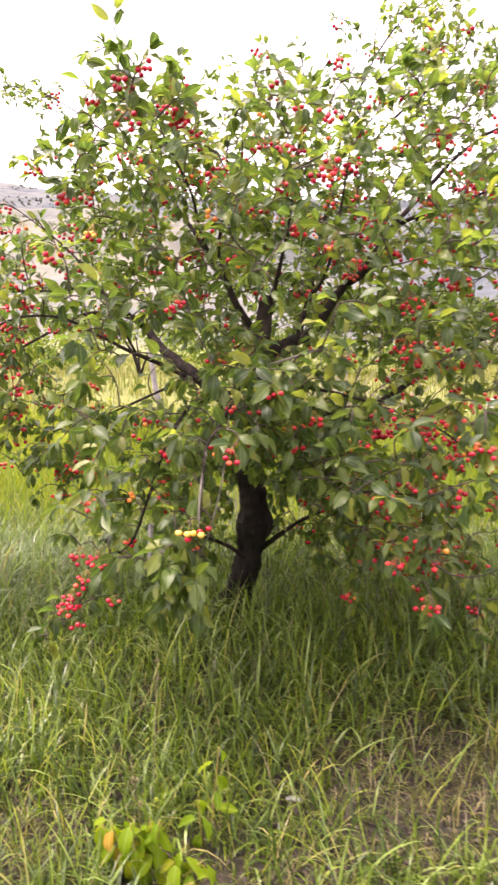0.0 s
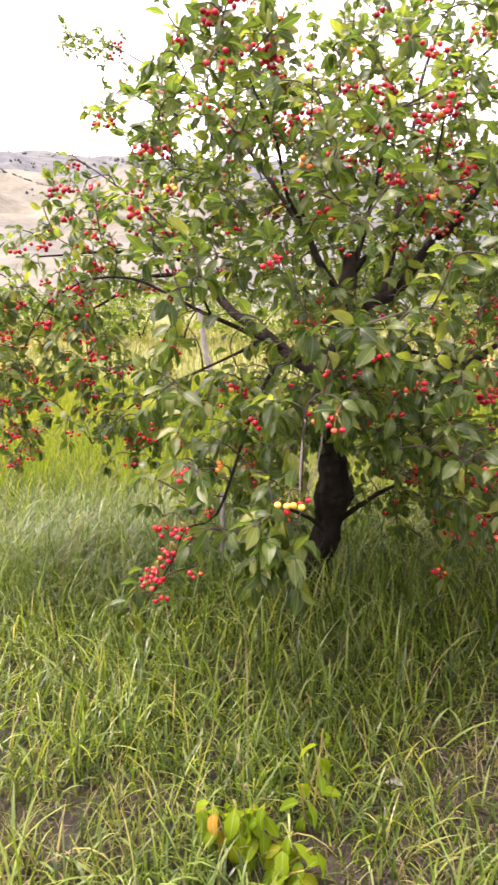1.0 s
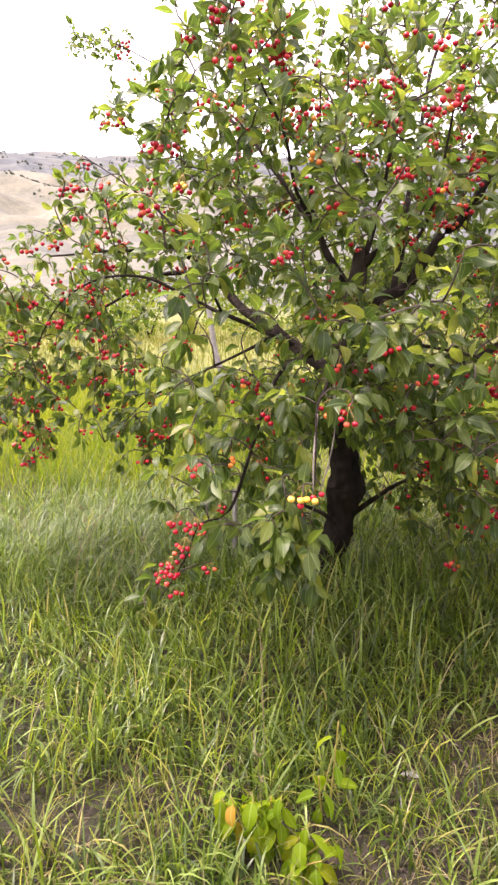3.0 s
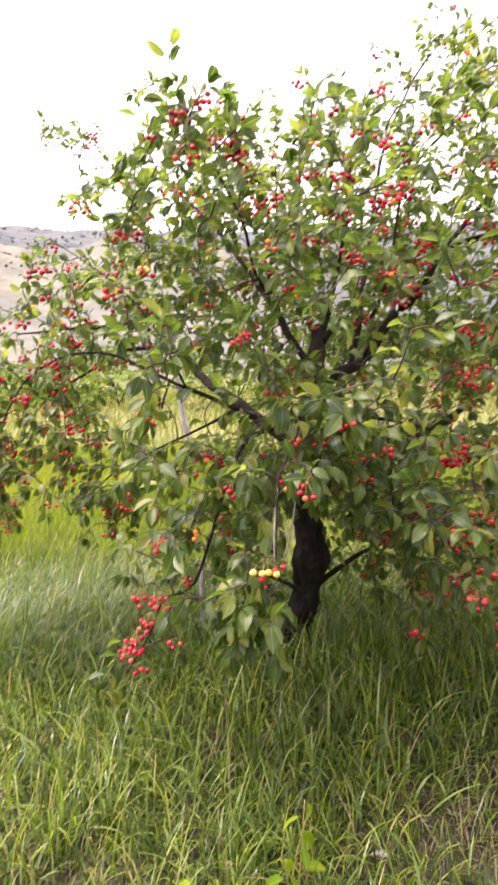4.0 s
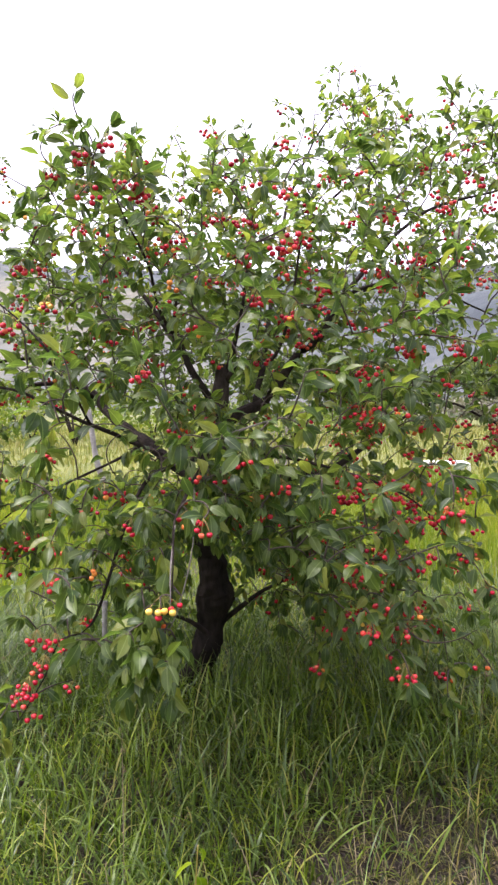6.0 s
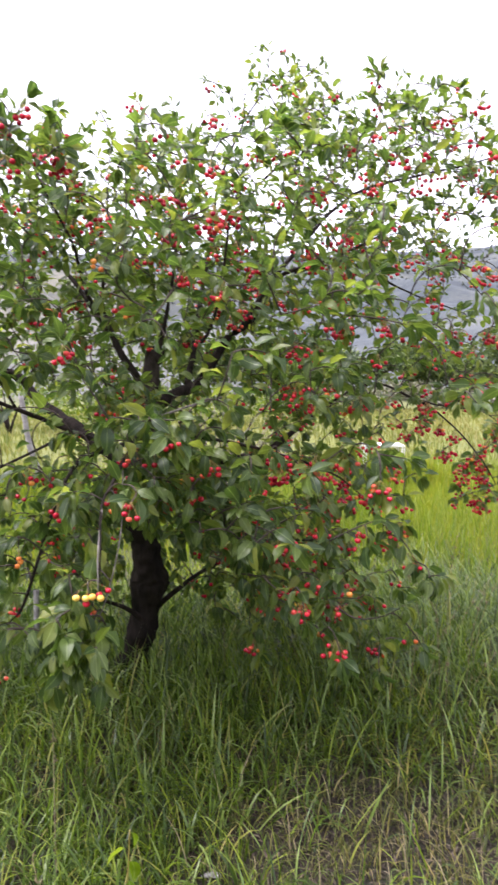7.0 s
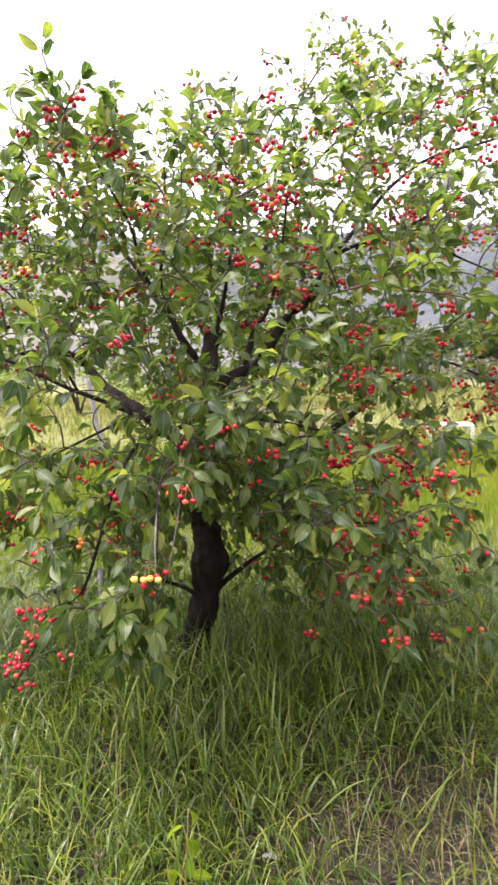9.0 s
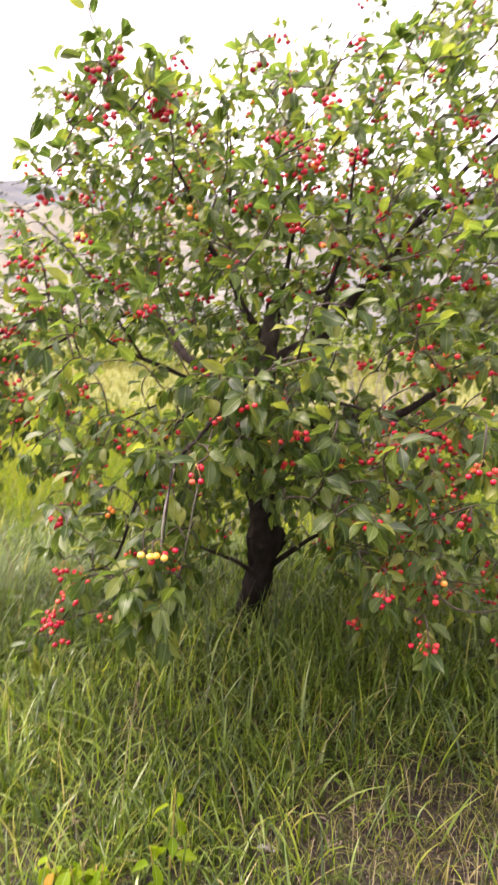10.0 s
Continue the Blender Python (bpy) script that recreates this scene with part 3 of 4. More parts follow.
attract = [np.array((c[0], c[1], c[2] + 0.035)) for c in CLUSTERS]
fixed = len(attract)
while len(attract) < fixed + 1550:
    p = np.array((rng.uniform(-1.6, 2.05), rng.uniform(1.95, 4.3), rng.uniform(0.4, 3.0)))
    if crown_holds(p):
        attract.append(p)
for c, n, s in (((0.3, 3.5, 0.8), 40, 0.17), ((-0.35, 3.4, 0.8), 34, 0.16), ((0.7, 3.4, 0.75), 34, 0.17), ((0.5, 3.0, 0.62), 20, 0.12), ((0.35, 3.4, 0.6), 44, 0.14), ((-0.35, 3.4, 0.6), 34, 0.13), ((0.75, 3.2, 0.58), 28, 0.13), ((-0.3, 2.75, 0.75), 20, 0.12), ((0.1, 3.5, 2.5), 30, 0.16), ((0.45, 3.5, 2.62), 36, 0.17), ((-0.25, 3.4, 2.4), 18, 0.13), ((0.85, 4.05, 3.1), 34, 0.12), ((1.0, 4.0, 2.92), 24, 0.13), ((0.62, 4.0, 2.9), 12, 0.1), ((1.4, 3.7, 2.85), 14, 0.14), ((1.75, 3.5, 2.6), 14, 0.14), ((1.05, 3.9, 2.85), 10, 0.16), ((-0.9, 3.78, 2.52), 13, 0.06), ((-1.15, 3.94, 2.68), 13, 0.06), ((-1.38, 4.0, 2.74), 13, 0.05), ((-1.15, 3.92, 2.42), 13, 0.05), ((-0.42, 2.45, 2.2), 22, 0.11), ((-0.5, 2.95, 2.35), 8, 0.12), ((0.72, 2.85, 0.55), 10, 0.14), ((-0.45, 2.42, 0.75), 6, 0.1),
                ((-0.2, 2.25, 0.95), 30, 0.15), ((-0.3, 2.35, 0.8), 12, 0.1), ((0.1, 2.35, 1.05), 26, 0.14), ((0.05, 2.45, 1.15), 40, 0.13), ((0.0, 2.6, 1.2), 22, 0.12), ((0.25, 2.55, 1.15), 26, 0.13), ((0.1, 2.45, 1.45), 7, 0.16), ((-0.25, 2.6, 1.3), 10, 0.16), ((0.35, 2.5, 1.0), 26, 0.16),
                ((0.75, 2.75, 0.8), 18, 0.15), ((-1.1, 3.1, 1.4), 40, 0.24), ((-1.5, 3.3, 0.95), 24, 0.11), ((-0.92, 3.25, 0.86), 34, 0.1), ((-1.3, 3.1, 1.3), 50, 0.17), ((1.2, 3.5, 2.6), 50, 0.2), ((1.6, 3.4, 2.35), 44, 0.18), ((0.9, 3.6, 2.7), 34, 0.18), ((-0.75, 3.3, 0.95), 22, 0.15),
                ((0.5, 2.75, 0.7), 18, 0.12), ((0.3, 2.95, 0.75), 10, 0.1), ((-0.3, 2.85, 1.95), 70, 0.2), ((0.25, 2.95, 2.0), 70, 0.2), ((0.75, 3.0, 2.15), 55, 0.2), ((1.2, 3.2, 2.3), 44, 0.22), ((-0.14, 2.12, 0.68), 16, 0.055), ((0.03, 2.6, 1.03), 18, 0.08), ((-0.1, 2.6, 1.45), 8, 0.1), ((0.2, 2.6, 1.5), 7, 0.1), ((1.4, 3.3, 2.5), 14, 0.16), ((-0.15, 3.3, 2.15), 40, 0.22),
                ((-0.4, 3.7, 1.6), 30, 0.24), ((0.3, 3.8, 1.65), 70, 0.26), ((0.7, 3.7, 1.8), 26, 0.22), ((1.3, 3.5, 1.75), 10, 0.2), ((-0.85, 3.2, 1.8), 40, 0.18), ((-0.3, 3.5, 1.7), 34, 0.28), ((0.5, 3.6, 1.7), 70, 0.28), ((0.0, 3.65, 1.3), 36, 0.22), ((0.8, 3.4, 1.5), 22, 0.2), ((-0.6, 3.3, 1.9), 34, 0.22), ((0.2, 3.3, 2.0), 40, 0.25), ((-1.48, 3.35, 0.8), 6, 0.1), ((0.95, 2.95, 0.55), 8, 0.12), ((1.6, 3.3, 2.5), 14, 0.15), ((1.68, 3.36, 0.98), 12, 0.09), ((1.42, 3.42, 1.28), 10, 0.09), ((1.92, 3.42, 1.15), 16, 0.12), ((1.7, 3.4, 1.25), 8, 0.1), ((1.75, 3.35, 1.65), 16, 0.13), ((0.35, 2.9, 0.62), 8, 0.12), ((-0.13, 2.2, 0.7), 10, 0.07), ((-0.19, 2.1, 0.73), 16, 0.08), ((-0.67, 2.38, 0.36), 7, 0.035), ((-0.64, 2.38, 0.44), 4, 0.04)):
    for k in range(n):
        p = np.array(c) + np.clip(rng.normal(0, s, 3), -1.7 * s, 1.7 * s)
        if not open_space(p) and p[2] > 0.32:
            attract.append(p)
order = sorted(range(len(attract)), key=lambda k: np.linalg.norm(attract[k] - np.array((0.05, 3.05, 1.3))))

node_array = np.zeros((len(nodes_xyz) + 36000, 3))
node_array[:len(nodes_xyz)] = nodes_xyz
count = len(nodes_xyz)
twig_v, twig_f = [], []
twig_lines = []
tips = {}
for k in order:
    a = attract[k]
    d = np.linalg.norm(node_array[:count] - a, axis=1) + 0.25 * np.maximum(0, node_array[:count, 2] - a[2])
    j = int(np.argmin(d))
    b = node_array[j].copy()
    span = np.linalg.norm(a - b)
    if span < 0.02:
        tips[k] = b
        continue
    bend = rng.normal(0, 0.1, 3) * span + np.array((0, 0, 0.16 * span))
    line = catmull([(*b, 0.0022 + 0.004 * min(1, span)), (*(b * 0.62 + a * 0.38 + bend), 0.0022 + 0.004 * min(1, span)), (*(b * 0.25 + a * 0.75 + bend * 0.75), 0.0022), (*a, 0.0014)], 0.025)
    twig_lines.append(line)
    tips[k] = a
    m = len(line) - 1
    node_array[count:count + m] = line[1:, :3]
    count += m
for k, line in enumerate(sorted(twig_lines, key=lambda q: q[-1, 1])):
    if k < 260:
        v, f = [], []
        tube(v, f, line, 6)
        part("twig", mesh_of("twig", v, f, twig_mat), tree)
    else:
        tube(twig_v, twig_f, line, 5)
part("twigs", mesh_of("twigs", twig_v, twig_f, twig_mat), tree, "thin brown fruiting twigs", "stuff")


# leaves
def leaf_template(droop, fold, wave, wide=1.0):
    """A pointed oval leaf on a thin stalk, folded along its rib and bent over towards its tip: corners and faces, about one unit long."""
    stations = [(0.0, 0.007), (0.18, 0.009), (0.22, 0.06), (0.3, 0.125), (0.4, 0.16), (0.52, 0.182), (0.64, 0.174), (0.76, 0.136), (0.86, 0.08), (0.94, 0.034), (1.0, 0.003)]
    vs, fs = [], []
    py, pz, last = 0.0, 0.0, 0.0
    for s, w in stations:
        a = 0.25 - droop * s ** 1.4
        py, pz, last = py + math.cos(a) * (s - last), pz + math.sin(a) * (s - last), s
        w *= wide
        rip = wave * math.sin(s * 15)
        lift = fold * w
        vs += [(-w, py - math.sin(a) * (lift + rip * w), pz + math.cos(a) * (lift + rip * w)), (0, py, pz), (w, py - math.sin(a) * (lift - rip * w), pz + math.cos(a) * (lift - rip * w))]
    for k in range(len(stations) - 1):
        for c in (0, 1):
            fs.append((3 * k + c, 3 * k + c + 1, 3 * k + c + 4, 3 * k + c + 3))
    return np.array(vs), np.array(fs)


LEAF_KINDS = [leaf_template(0.7, 0.35, 0.12), leaf_template(1.1, 0.25, 0.2, 1.1), leaf_template(0.4, 0.5, 0.1, 0.95), leaf_template(1.5, 0.3, 0.15)]


def leaf_turn(direction, roll):
    d = direction / (np.linalg.norm(direction) + 1e-9)
    side = np.cross(d, (0, 0, 1.0))
    if np.linalg.norm(side) < 0.1:
        side = np.array((1.0, 0, 0))
    side /= np.linalg.norm(side)
    upv = np.cross(side, d)
    c, s = math.cos(roll), math.sin(roll)
    side, upv = side * c + upv * s, upv * c - side * s
    return np.stack([side, d, upv], 1)


def leaf_size(p):
    """Large leaves on the outer front shoots, small ones deep in and at the back."""
    return rng.uniform(0.05, 0.09) * np.interp(p[1], [2.15, 2.6, 3.0, 3.7], [1.15, 1.0, 0.9, 0.84]) * np.interp(p[2], [1.6, 2.2, 2.6], [1.0, 0.9, 0.84])


leaves = []   # place, turn, size, kind
for line in twig_lines:
    n = len(line)
    total = 0.0
    ang = rng.uniform(0, 6.28)
    gap = 0.02
    for k in range(1, n):
        seg = line[k, :3] - line[k - 1, :3]
        total += np.linalg.norm(seg)
        if k < n * 0.2 or total < gap:
            continue
        total = 0.0
        gap = rng.uniform(0.01, 0.021)
        ang += 2.4
        d = seg / (np.linalg.norm(seg) + 1e-9)
        side = np.cross(d, (0.3, 0.1, 1.0))
        side /= np.linalg.norm(side) + 1e-9
        upv = np.cross(side, d)
        z = line[k, 2]
        out = 0.6 * d + side * math.cos(ang) + upv * math.sin(ang) * 0.7
        out[2] += np.interp(z, [0.4, 1.4, 2.0, 2.4], [-0.75, -0.45, 0.1, 0.4])
        leaves.append((line[k, :3], leaf_turn(out, rng.normal(0, 0.75)), leaf_size(line[k]), int(rng.integers(4))))
    d = line[-1, :3] - line[-2, :3]
    d /= np.linalg.norm(d) + 1e-9
    for k in range(int(rng.integers(3, 7))):
        out = d * 0.7 + rng.normal(0, 0.6, 3)
        out[2] += np.interp(line[-1, 2], [0.4, 1.4, 2.4], [-0.75, -0.35, 0.45])
        leaves.append((line[-1, :3], leaf_turn(out, rng.normal(0, 0.75)), leaf_size(line[-1]), int(rng.integers(4))))
heart = np.array([c[:3] for c in CLUSTERS])     # fruit hangs free on the outside of the crown
outward = heart - np.array((0.0, 3.2, 1.2))
outward /= np.linalg.norm(outward, axis=1)[:, None]
heart_out, heart_far = heart + outward * 0.06, heart + outward * 0.13


def clear_of_fruit(q):
    tip = q[0] + q[1][:, 1] * q[2] * 0.5
    return min(np.min(np.linalg.norm(h - tip, axis=1)) for h in (heart, heart_out, heart_far)) > 0.05 and (not open_space(tip) or q[0][1] < 2.15)


leaves = [q for q in leaves if clear_of_fruit(q)]
leaves.sort(key=lambda q: q[0][1])
def with_leaf_uv(me, flat):
    """Gives a leaf mesh its own coordinates: across and along the blade."""
    layer = me.attributes.new("leaf_uv", "FLOAT_VECTOR", "POINT")
    layer.data.foreach_set("vector", np.ascontiguousarray(flat * (1, 1, 0), dtype=np.float32).ravel())
    return me


LEAF_MESHES = [with_leaf_uv(mesh_of("leaf", vs, fs, leaf_mat), vs) for vs, fs in LEAF_KINDS]
for place, turn, size, kind in leaves[:300]:
    ob = part("leaf", LEAF_MESHES[kind], tree)
    ob.matrix_basis = Matrix.Translation(place) @ Matrix(turn.tolist()).to_4x4() @ Matrix.Scale(size, 4)
all_v, all_f, base = [], [], 0
for place, turn, size, kind in leaves[300:]:
    vs, fs = LEAF_KINDS[kind]
    all_v.append(vs @ turn.T * size + place)
    all_f.append(fs + base)
    base += len(vs)
all_uv = np.vstack([LEAF_KINDS[q[3]][0] for q in leaves[300:]])
part("leaves", with_leaf_uv(mesh_fast("leaves", np.vstack(all_v), np.vstack(all_f), leaf_mat), all_uv), tree, "glossy green pointed cherry leaves", "stuff")


# fruit
def cherry_shape():
    """A round fruit with a dimple at its stalk."""
    vs, fs = [(0, 0, 0.72)], []
    rings, sides = 6, 10
    for r in range(1, rings):
        w = math.pi * r / rings
        for s in range(sides):
            u = 2 * math.pi * s / sides
            vs.append((math.sin(w) * math.cos(u) * 1.04, math.sin(w) * math.sin(u), math.cos(w) * 0.96 - (0.06 if r == 1 else 0)))
    vs.append((0, 0, -0.95))
    for s in range(sides):
        s2 = (s + 1) % sides
        fs.append((0, 1 + s, 1 + s2))
        for r in range(rings - 2):
            fs.append((1 + r * sides + s, 1 + (r + 1) * sides + s, 1 + (r + 1) * sides + s2, 1 + r * sides + s2))
        fs.append((1 + (rings - 2) * sides + s, len(vs) - 1, 1 + (rings - 2) * sides + s2))
    return vs, fs


CV, CF = cherry_shape()
CHERRY = {"red": mesh_of("cherry", CV, CF, red_mat), "orange": mesh_of("cherry", CV, CF, orange_mat), "yellow": mesh_of("cherry", CV, CF, yellow_mat)}


def cluster(spur, n, unripe, kind):
    """Stalks and fruit that hang from a spur: stalk lines, and fruit centres with their colours."""
    lines, fruits = [], []
    for k in range(n):
        if unripe == 4 and n == 7 and k < 4:
            tip = spur + np.array((-0.034 + 0.021 * k + rng.normal(0, 0.002), -0.02, -0.042 + rng.normal(0, 0.003)))
            lines.append(catmull([(*spur, 0.0012), (*((spur + tip) / 2 + np.array((0, 0, 0.008))), 0.0009), (*(tip + (0, 0, 0.007)), 0.0011)], 0.02))
            fruits.append((tip, 0.0102, kind))
            continue
        for trial in range(12):
            d = np.array((rng.normal(0, 0.52), rng.normal(0, 0.45), -1.0))
            d /= np.linalg.norm(d)
            tip = spur + d * rng.uniform(0.026, 0.05) * (1 + 0.045 * n)
            if all(np.linalg.norm(tip - q[0]) > 0.018 for q in fruits):
                break
        size = rng.uniform(0.0078, 0.0099)
        mid = (spur + tip) / 2 + np.array((d[0], d[1], 0)) * 0.008
        lines.append(catmull([(*spur, 0.0012), (*mid, 0.0009), (*(tip + (0, 0, size * 0.7)), 0.0011)], 0.02))
        fruits.append((tip, size, kind if k < unripe else "red"))
    return lines, fruits


loose_v, loose_f = {"red": [], "orange": [], "yellow": []}, {"red": [], "orange": [], "yellow": []}
stalk_v, stalk_f = [], []
CVA = np.array(CV)
spots = []
for k, c in enumerate(CLUSTERS):
    unripe, red = c[3] // 10, c[3] % 10
    if c[3] in (10, 11, 12):
        unripe, red = 0, c[3]
    spots.append((tips.get(k, np.array(c[:3]) + (0, 0, 0.035)), unripe + red, unripe, "yellow" if c[3] in (43, 45, 22) else "orange"))
for line in twig_lines:
    tail = line[-1]
    if rng.random() < (0.85 if tail[0] > 1.3 and tail[2] < 1.35 else 0.2 if tail[2] > 1.7 else 0.55 if tail[0] > 0.45 and tail[2] < 1.3 else 0.34 if tail[0] > 0.6 else 0.3 if tail[0] < -0.75 else 0.1):
        j = int(rng.integers(len(line) // 2, len(line)))
        if line[j, 1] < 3.7 or rng.random() < 0.4:
            spots.append((line[j, :3], int(rng.integers(2, 10)), int(rng.random() < 0.35), "orange"))
spots.sort(key=lambda q: q[0][1])
made = 0
for spur, n, unripe, kind in spots:
    lines, fruits = cluster(np.array(spur), n, unripe, kind)
    if made < 300:
        v, f = [], []
        for line in lines:
            tube(v, f, line, 5)
        holder = part("fruit_spur", mesh_of("fruit_spur", v, f, stem_mat), tree)
        for tip, size, colour in fruits:
            ob = part("cherry", CHERRY[colour], holder)
            ob.matrix_basis = Matrix.Translation(tip) @ Matrix.Rotation(rng.uniform(0, 6.28), 4, "Z") @ Matrix.Scale(size, 4)
            made += 1
    else:
        for line in lines:
            tube(stalk_v, stalk_f, line, 4)
        for tip, size, colour in fruits:
            b = len(loose_v[colour])
            loose_v[colour] += list(CVA * size + tip)
            loose_f[colour] += [tuple(i + b for i in q) for q in CF]
part("cherry_stalks", mesh_of("cherry_stalks", stalk_v, stalk_f, stem_mat), tree, "thin green fruit stalks", "stuff")
for colour, mat in (("red", red_mat), ("orange", orange_mat), ("yellow", yellow_mat)):
    if loose_v[colour]:
        part("cherries", mesh_of("cherries", loose_v[colour], loose_f[colour], mat), tree, "glossy %s cherries" % colour, "stuff")

# ---------------------------------------------------------------- grass
def patchy(x, y, s=1.0):
    return np.sin(2.3 * s * x + 1.7 * np.sin(1.3 * s * y)) * np.cos(2.9 * s * y - 1.1 * np.sin(1.9 * s * x + 0.6))


def blades(name, label, n, xr, yr, height, width, mat, keep=None, lean=0.45, wedge=None, stations=4, wind=None):
    """A sward of single bent blades on the ground."""
    x, y = rng.uniform(*xr, n), rng.uniform(*yr, n)
    tuft = rng.integers(0, max(1, n // 9), n)
    cx, cy = rng.uniform(*xr, n // 9 + 1), rng.uniform(*yr, n // 9 + 1)
    in_tuft = rng.random(n) < 0.6
    spread = width[1] * 9
    x = np.where(in_tuft, cx[tuft] + rng.normal(0, spread, n), x)
    y = np.where(in_tuft, cy[tuft] + rng.normal(0, spread, n), y)
    ok = np.ones(n, bool)
    if keep is not None:
        ok &= rng.random(n) < keep(x, y)
    if wedge is not None:
        ok &= np.abs(np.arctan2(x, y)) < wedge
    x, y = x[ok], y[ok]
    n = len(x)
    long = rng.uniform(height[0], height[1], n) * (0.8 + 0.2 * patchy(x, y, 0.8)) * (1 + 0.15 * np.exp(-((x - 0.1) ** 2 / 0.5 + (y - 3.0) ** 2 / 0.35)) + 0.4 * np.exp(-((x + 0.04) ** 2 + (y - 2.9) ** 2) / 0.06)) * rng.choice([0.6, 1.0, 1.3], n, p=[0.3, 0.5, 0.2])
    w = rng.uniform(width[0], width[1], n)
    a = rng.uniform(0, 2 * math.pi, n)
    if wind is not None:
        a = wind + rng.normal(0, 0.55, n) + 0.8 * patchy(x, y, 0.7)
    start = np.abs(rng.normal(0, lean * 0.55, n))
    bend = rng.gamma(1.6, lean * 0.8, n)
    dx, dy = np.cos(a), np.sin(a)
    face = a + rng.normal(math.pi / 2, 0.45, n)
    fx, fy = np.cos(face), np.sin(face)
    out, upz, last = np.zeros(n), ground_height(x, y) - 0.01, 0.0
    rows = []
    for s in np.linspace(0, 1, stations):
        tilt = np.minimum(start + bend * s ** 1.5, 2.3)
        out, upz, last = out + np.sin(tilt) * long * (s - last), upz + np.cos(tilt) * long * (s - last), s
        upz = np.maximum(upz, ground_height(x, y) + 0.004)
        ww = w * (1 - s ** 2.4) * 0.5 * (0.7 + 0.3 * min(1, s * 3))
        px, py = x + dx * out, y + dy * out
        rows.append(np.stack([px - fx * ww, py - fy * ww, upz], -1))
        if s < 1:
            rows.append(np.stack([px + fx * ww, py + fy * ww, upz], -1))
    vs = np.stack(rows, 1)
    m = vs.shape[1]
    tris = []
    for k in range(stations - 2):
        q = 2 * k
        tris += [(q, q + 1, q + 3), (q, q + 3, q + 2)]
    tris.append((m - 3, m - 2, m - 1))
    fs = (np.array(tris)[None] + (np.arange(n) * m)[:, None, None]).reshape(-1, 3)
    ob = new(name, mesh_fast(name, vs.reshape(-1, 3), fs, mat))
    tagged(ob, label, "grass", kind="stuff")


def bare(x, y):
    """Thinner growth where the soil shows."""
    spot = 0
    for cx, cy, rx, ry, k in ((0.45, 2.0, 0.42, 0.28, 0.68), (0.9, 2.3, 0.34, 0.26, 0.62), (0.95, 1.85, 0.4, 0.22, 0.6), (-0.12, 1.66, 0.2, 0.16, 0.65), (-0.5, 1.85, 0.18, 0.13, 0.75), (0.3, 1.6, 0.3, 0.15, 0.6), (-0.75, 1.75, 0.2, 0.12, 0.6)):
        spot = spot + k * np.exp(-(((x - cx) / rx) ** 2 + ((y - cy) / ry) ** 2))
    return np.clip(0.8 + 0.3 * patchy(x, y, 1.6) + 0.3 * patchy(x + 7, y, 4.1) - spot, 0.05, 1) * thinning(x, y)


def thinning(x, y):
    """The fine sward gives way to coarser grass away from the tree."""
    return np.clip(1.25 - np.abs(np.arctan2(x, y)) * 0.9, 0.2, 1) * np.clip((3.4 - np.abs(x - 0.15) + 0.4 * patchy(x, y, 1.3)) / 1.3, 0, 1) * np.clip((5.2 - y + 0.3 * patchy(x, y, 1.0)) / 1.6, 0, 1) * np.clip((y - 0.9) / 0.35 + 0.3 * patchy(x, y, 2.0), 0, 1)


def coarse(x, y):
    """Rough grass round about, not under or behind the tree."""
    inside = np.clip((np.abs(np.arctan2(x, y)) - 0.62) / 0.2, 0, 1)
    return np.clip(0.6 + 0.4 * patchy(x, y, 0.5), 0.3, 1) * np.where(y > 0.9, inside, 1.0)


def meadow(x, y):
    """The yellow-green meadow takes over behind the tree and beside it."""
    return np.clip((y - 3.8 + 0.5 * patchy(x, y, 0.8) - 0.6 * np.exp(-((x - 0.2) / 0.8) ** 2)) / 1.5, 0, 1)


def swirl(x, y):
    """Where the wind has laid the grass flat."""
    return np.clip(1.3 - ((np.abs(x) - 1.5) / 1.0) ** 2 - ((y - 3.7) / 0.95) ** 2 + 0.5 * patchy(x, y, 1.4), 0, 1)


def worn(x, y):
    return 1.15 - bare(x, y)


blades("meadow_grass", "uneven green grass with bent blades and tufts", 110000, (-3.4, 3.7), (0.8, 5.4), (0.1, 0.29), (0.0026, 0.0078), grass_mat, bare, 0.98, None, 6)
blades("meadow_grass", "broad blue-green grass blades arching under the tree, sky sheen in their colour", 21000, (-2.0, 2.7), (1.5, 4.4), (0.14, 0.32), (0.0045, 0.011), sheen_grass_mat, bare, 0.95, None, 7)
blades("withered_grass", "short curled olive grass over worn soil", 10000, (-0.9, 1.8), (1.25, 2.9), (0.06, 0.17), (0.0022, 0.0055), olive_mat, worn, 1.0, None, 6)
blades("meadow_grass", "tall yellow-green meadow grass behind the tree", 85000, (-6, 7), (3.0, 11), (0.2, 0.42), (0.005, 0.01), field_mat, meadow, 0.45, radians(38), 5)
blades("meadow_grass", "bright yellow-green field of distant grass", 60000, (-32, 34), (10, 46), (0.2, 0.4), (0.02, 0.045), dry_field_mat, None, 0.3, radians(38), 3)
blades("meadow_grass", "rough green grass of the meadow all around", 90000, (-7, 7.5), (-6.5, 5.4), (0.16, 0.36), (0.007, 0.016), grass_mat, coarse, 0.7)
blades("meadow_grass", "tall rank grass round the white table", 1900, (2.75, 3.75), (8.5, 8.85), (0.45, 0.75), (0.006, 0.012), field_mat, None, 0.3)
blades("lodged_grass", "silvery grass lying flat in swirls", 17000, (-2.7, -0.35), (2.7, 4.9), (0.2, 0.4), (0.003, 0.006), lodged_mat, swirl, 1.35, None, 7, 0.3)
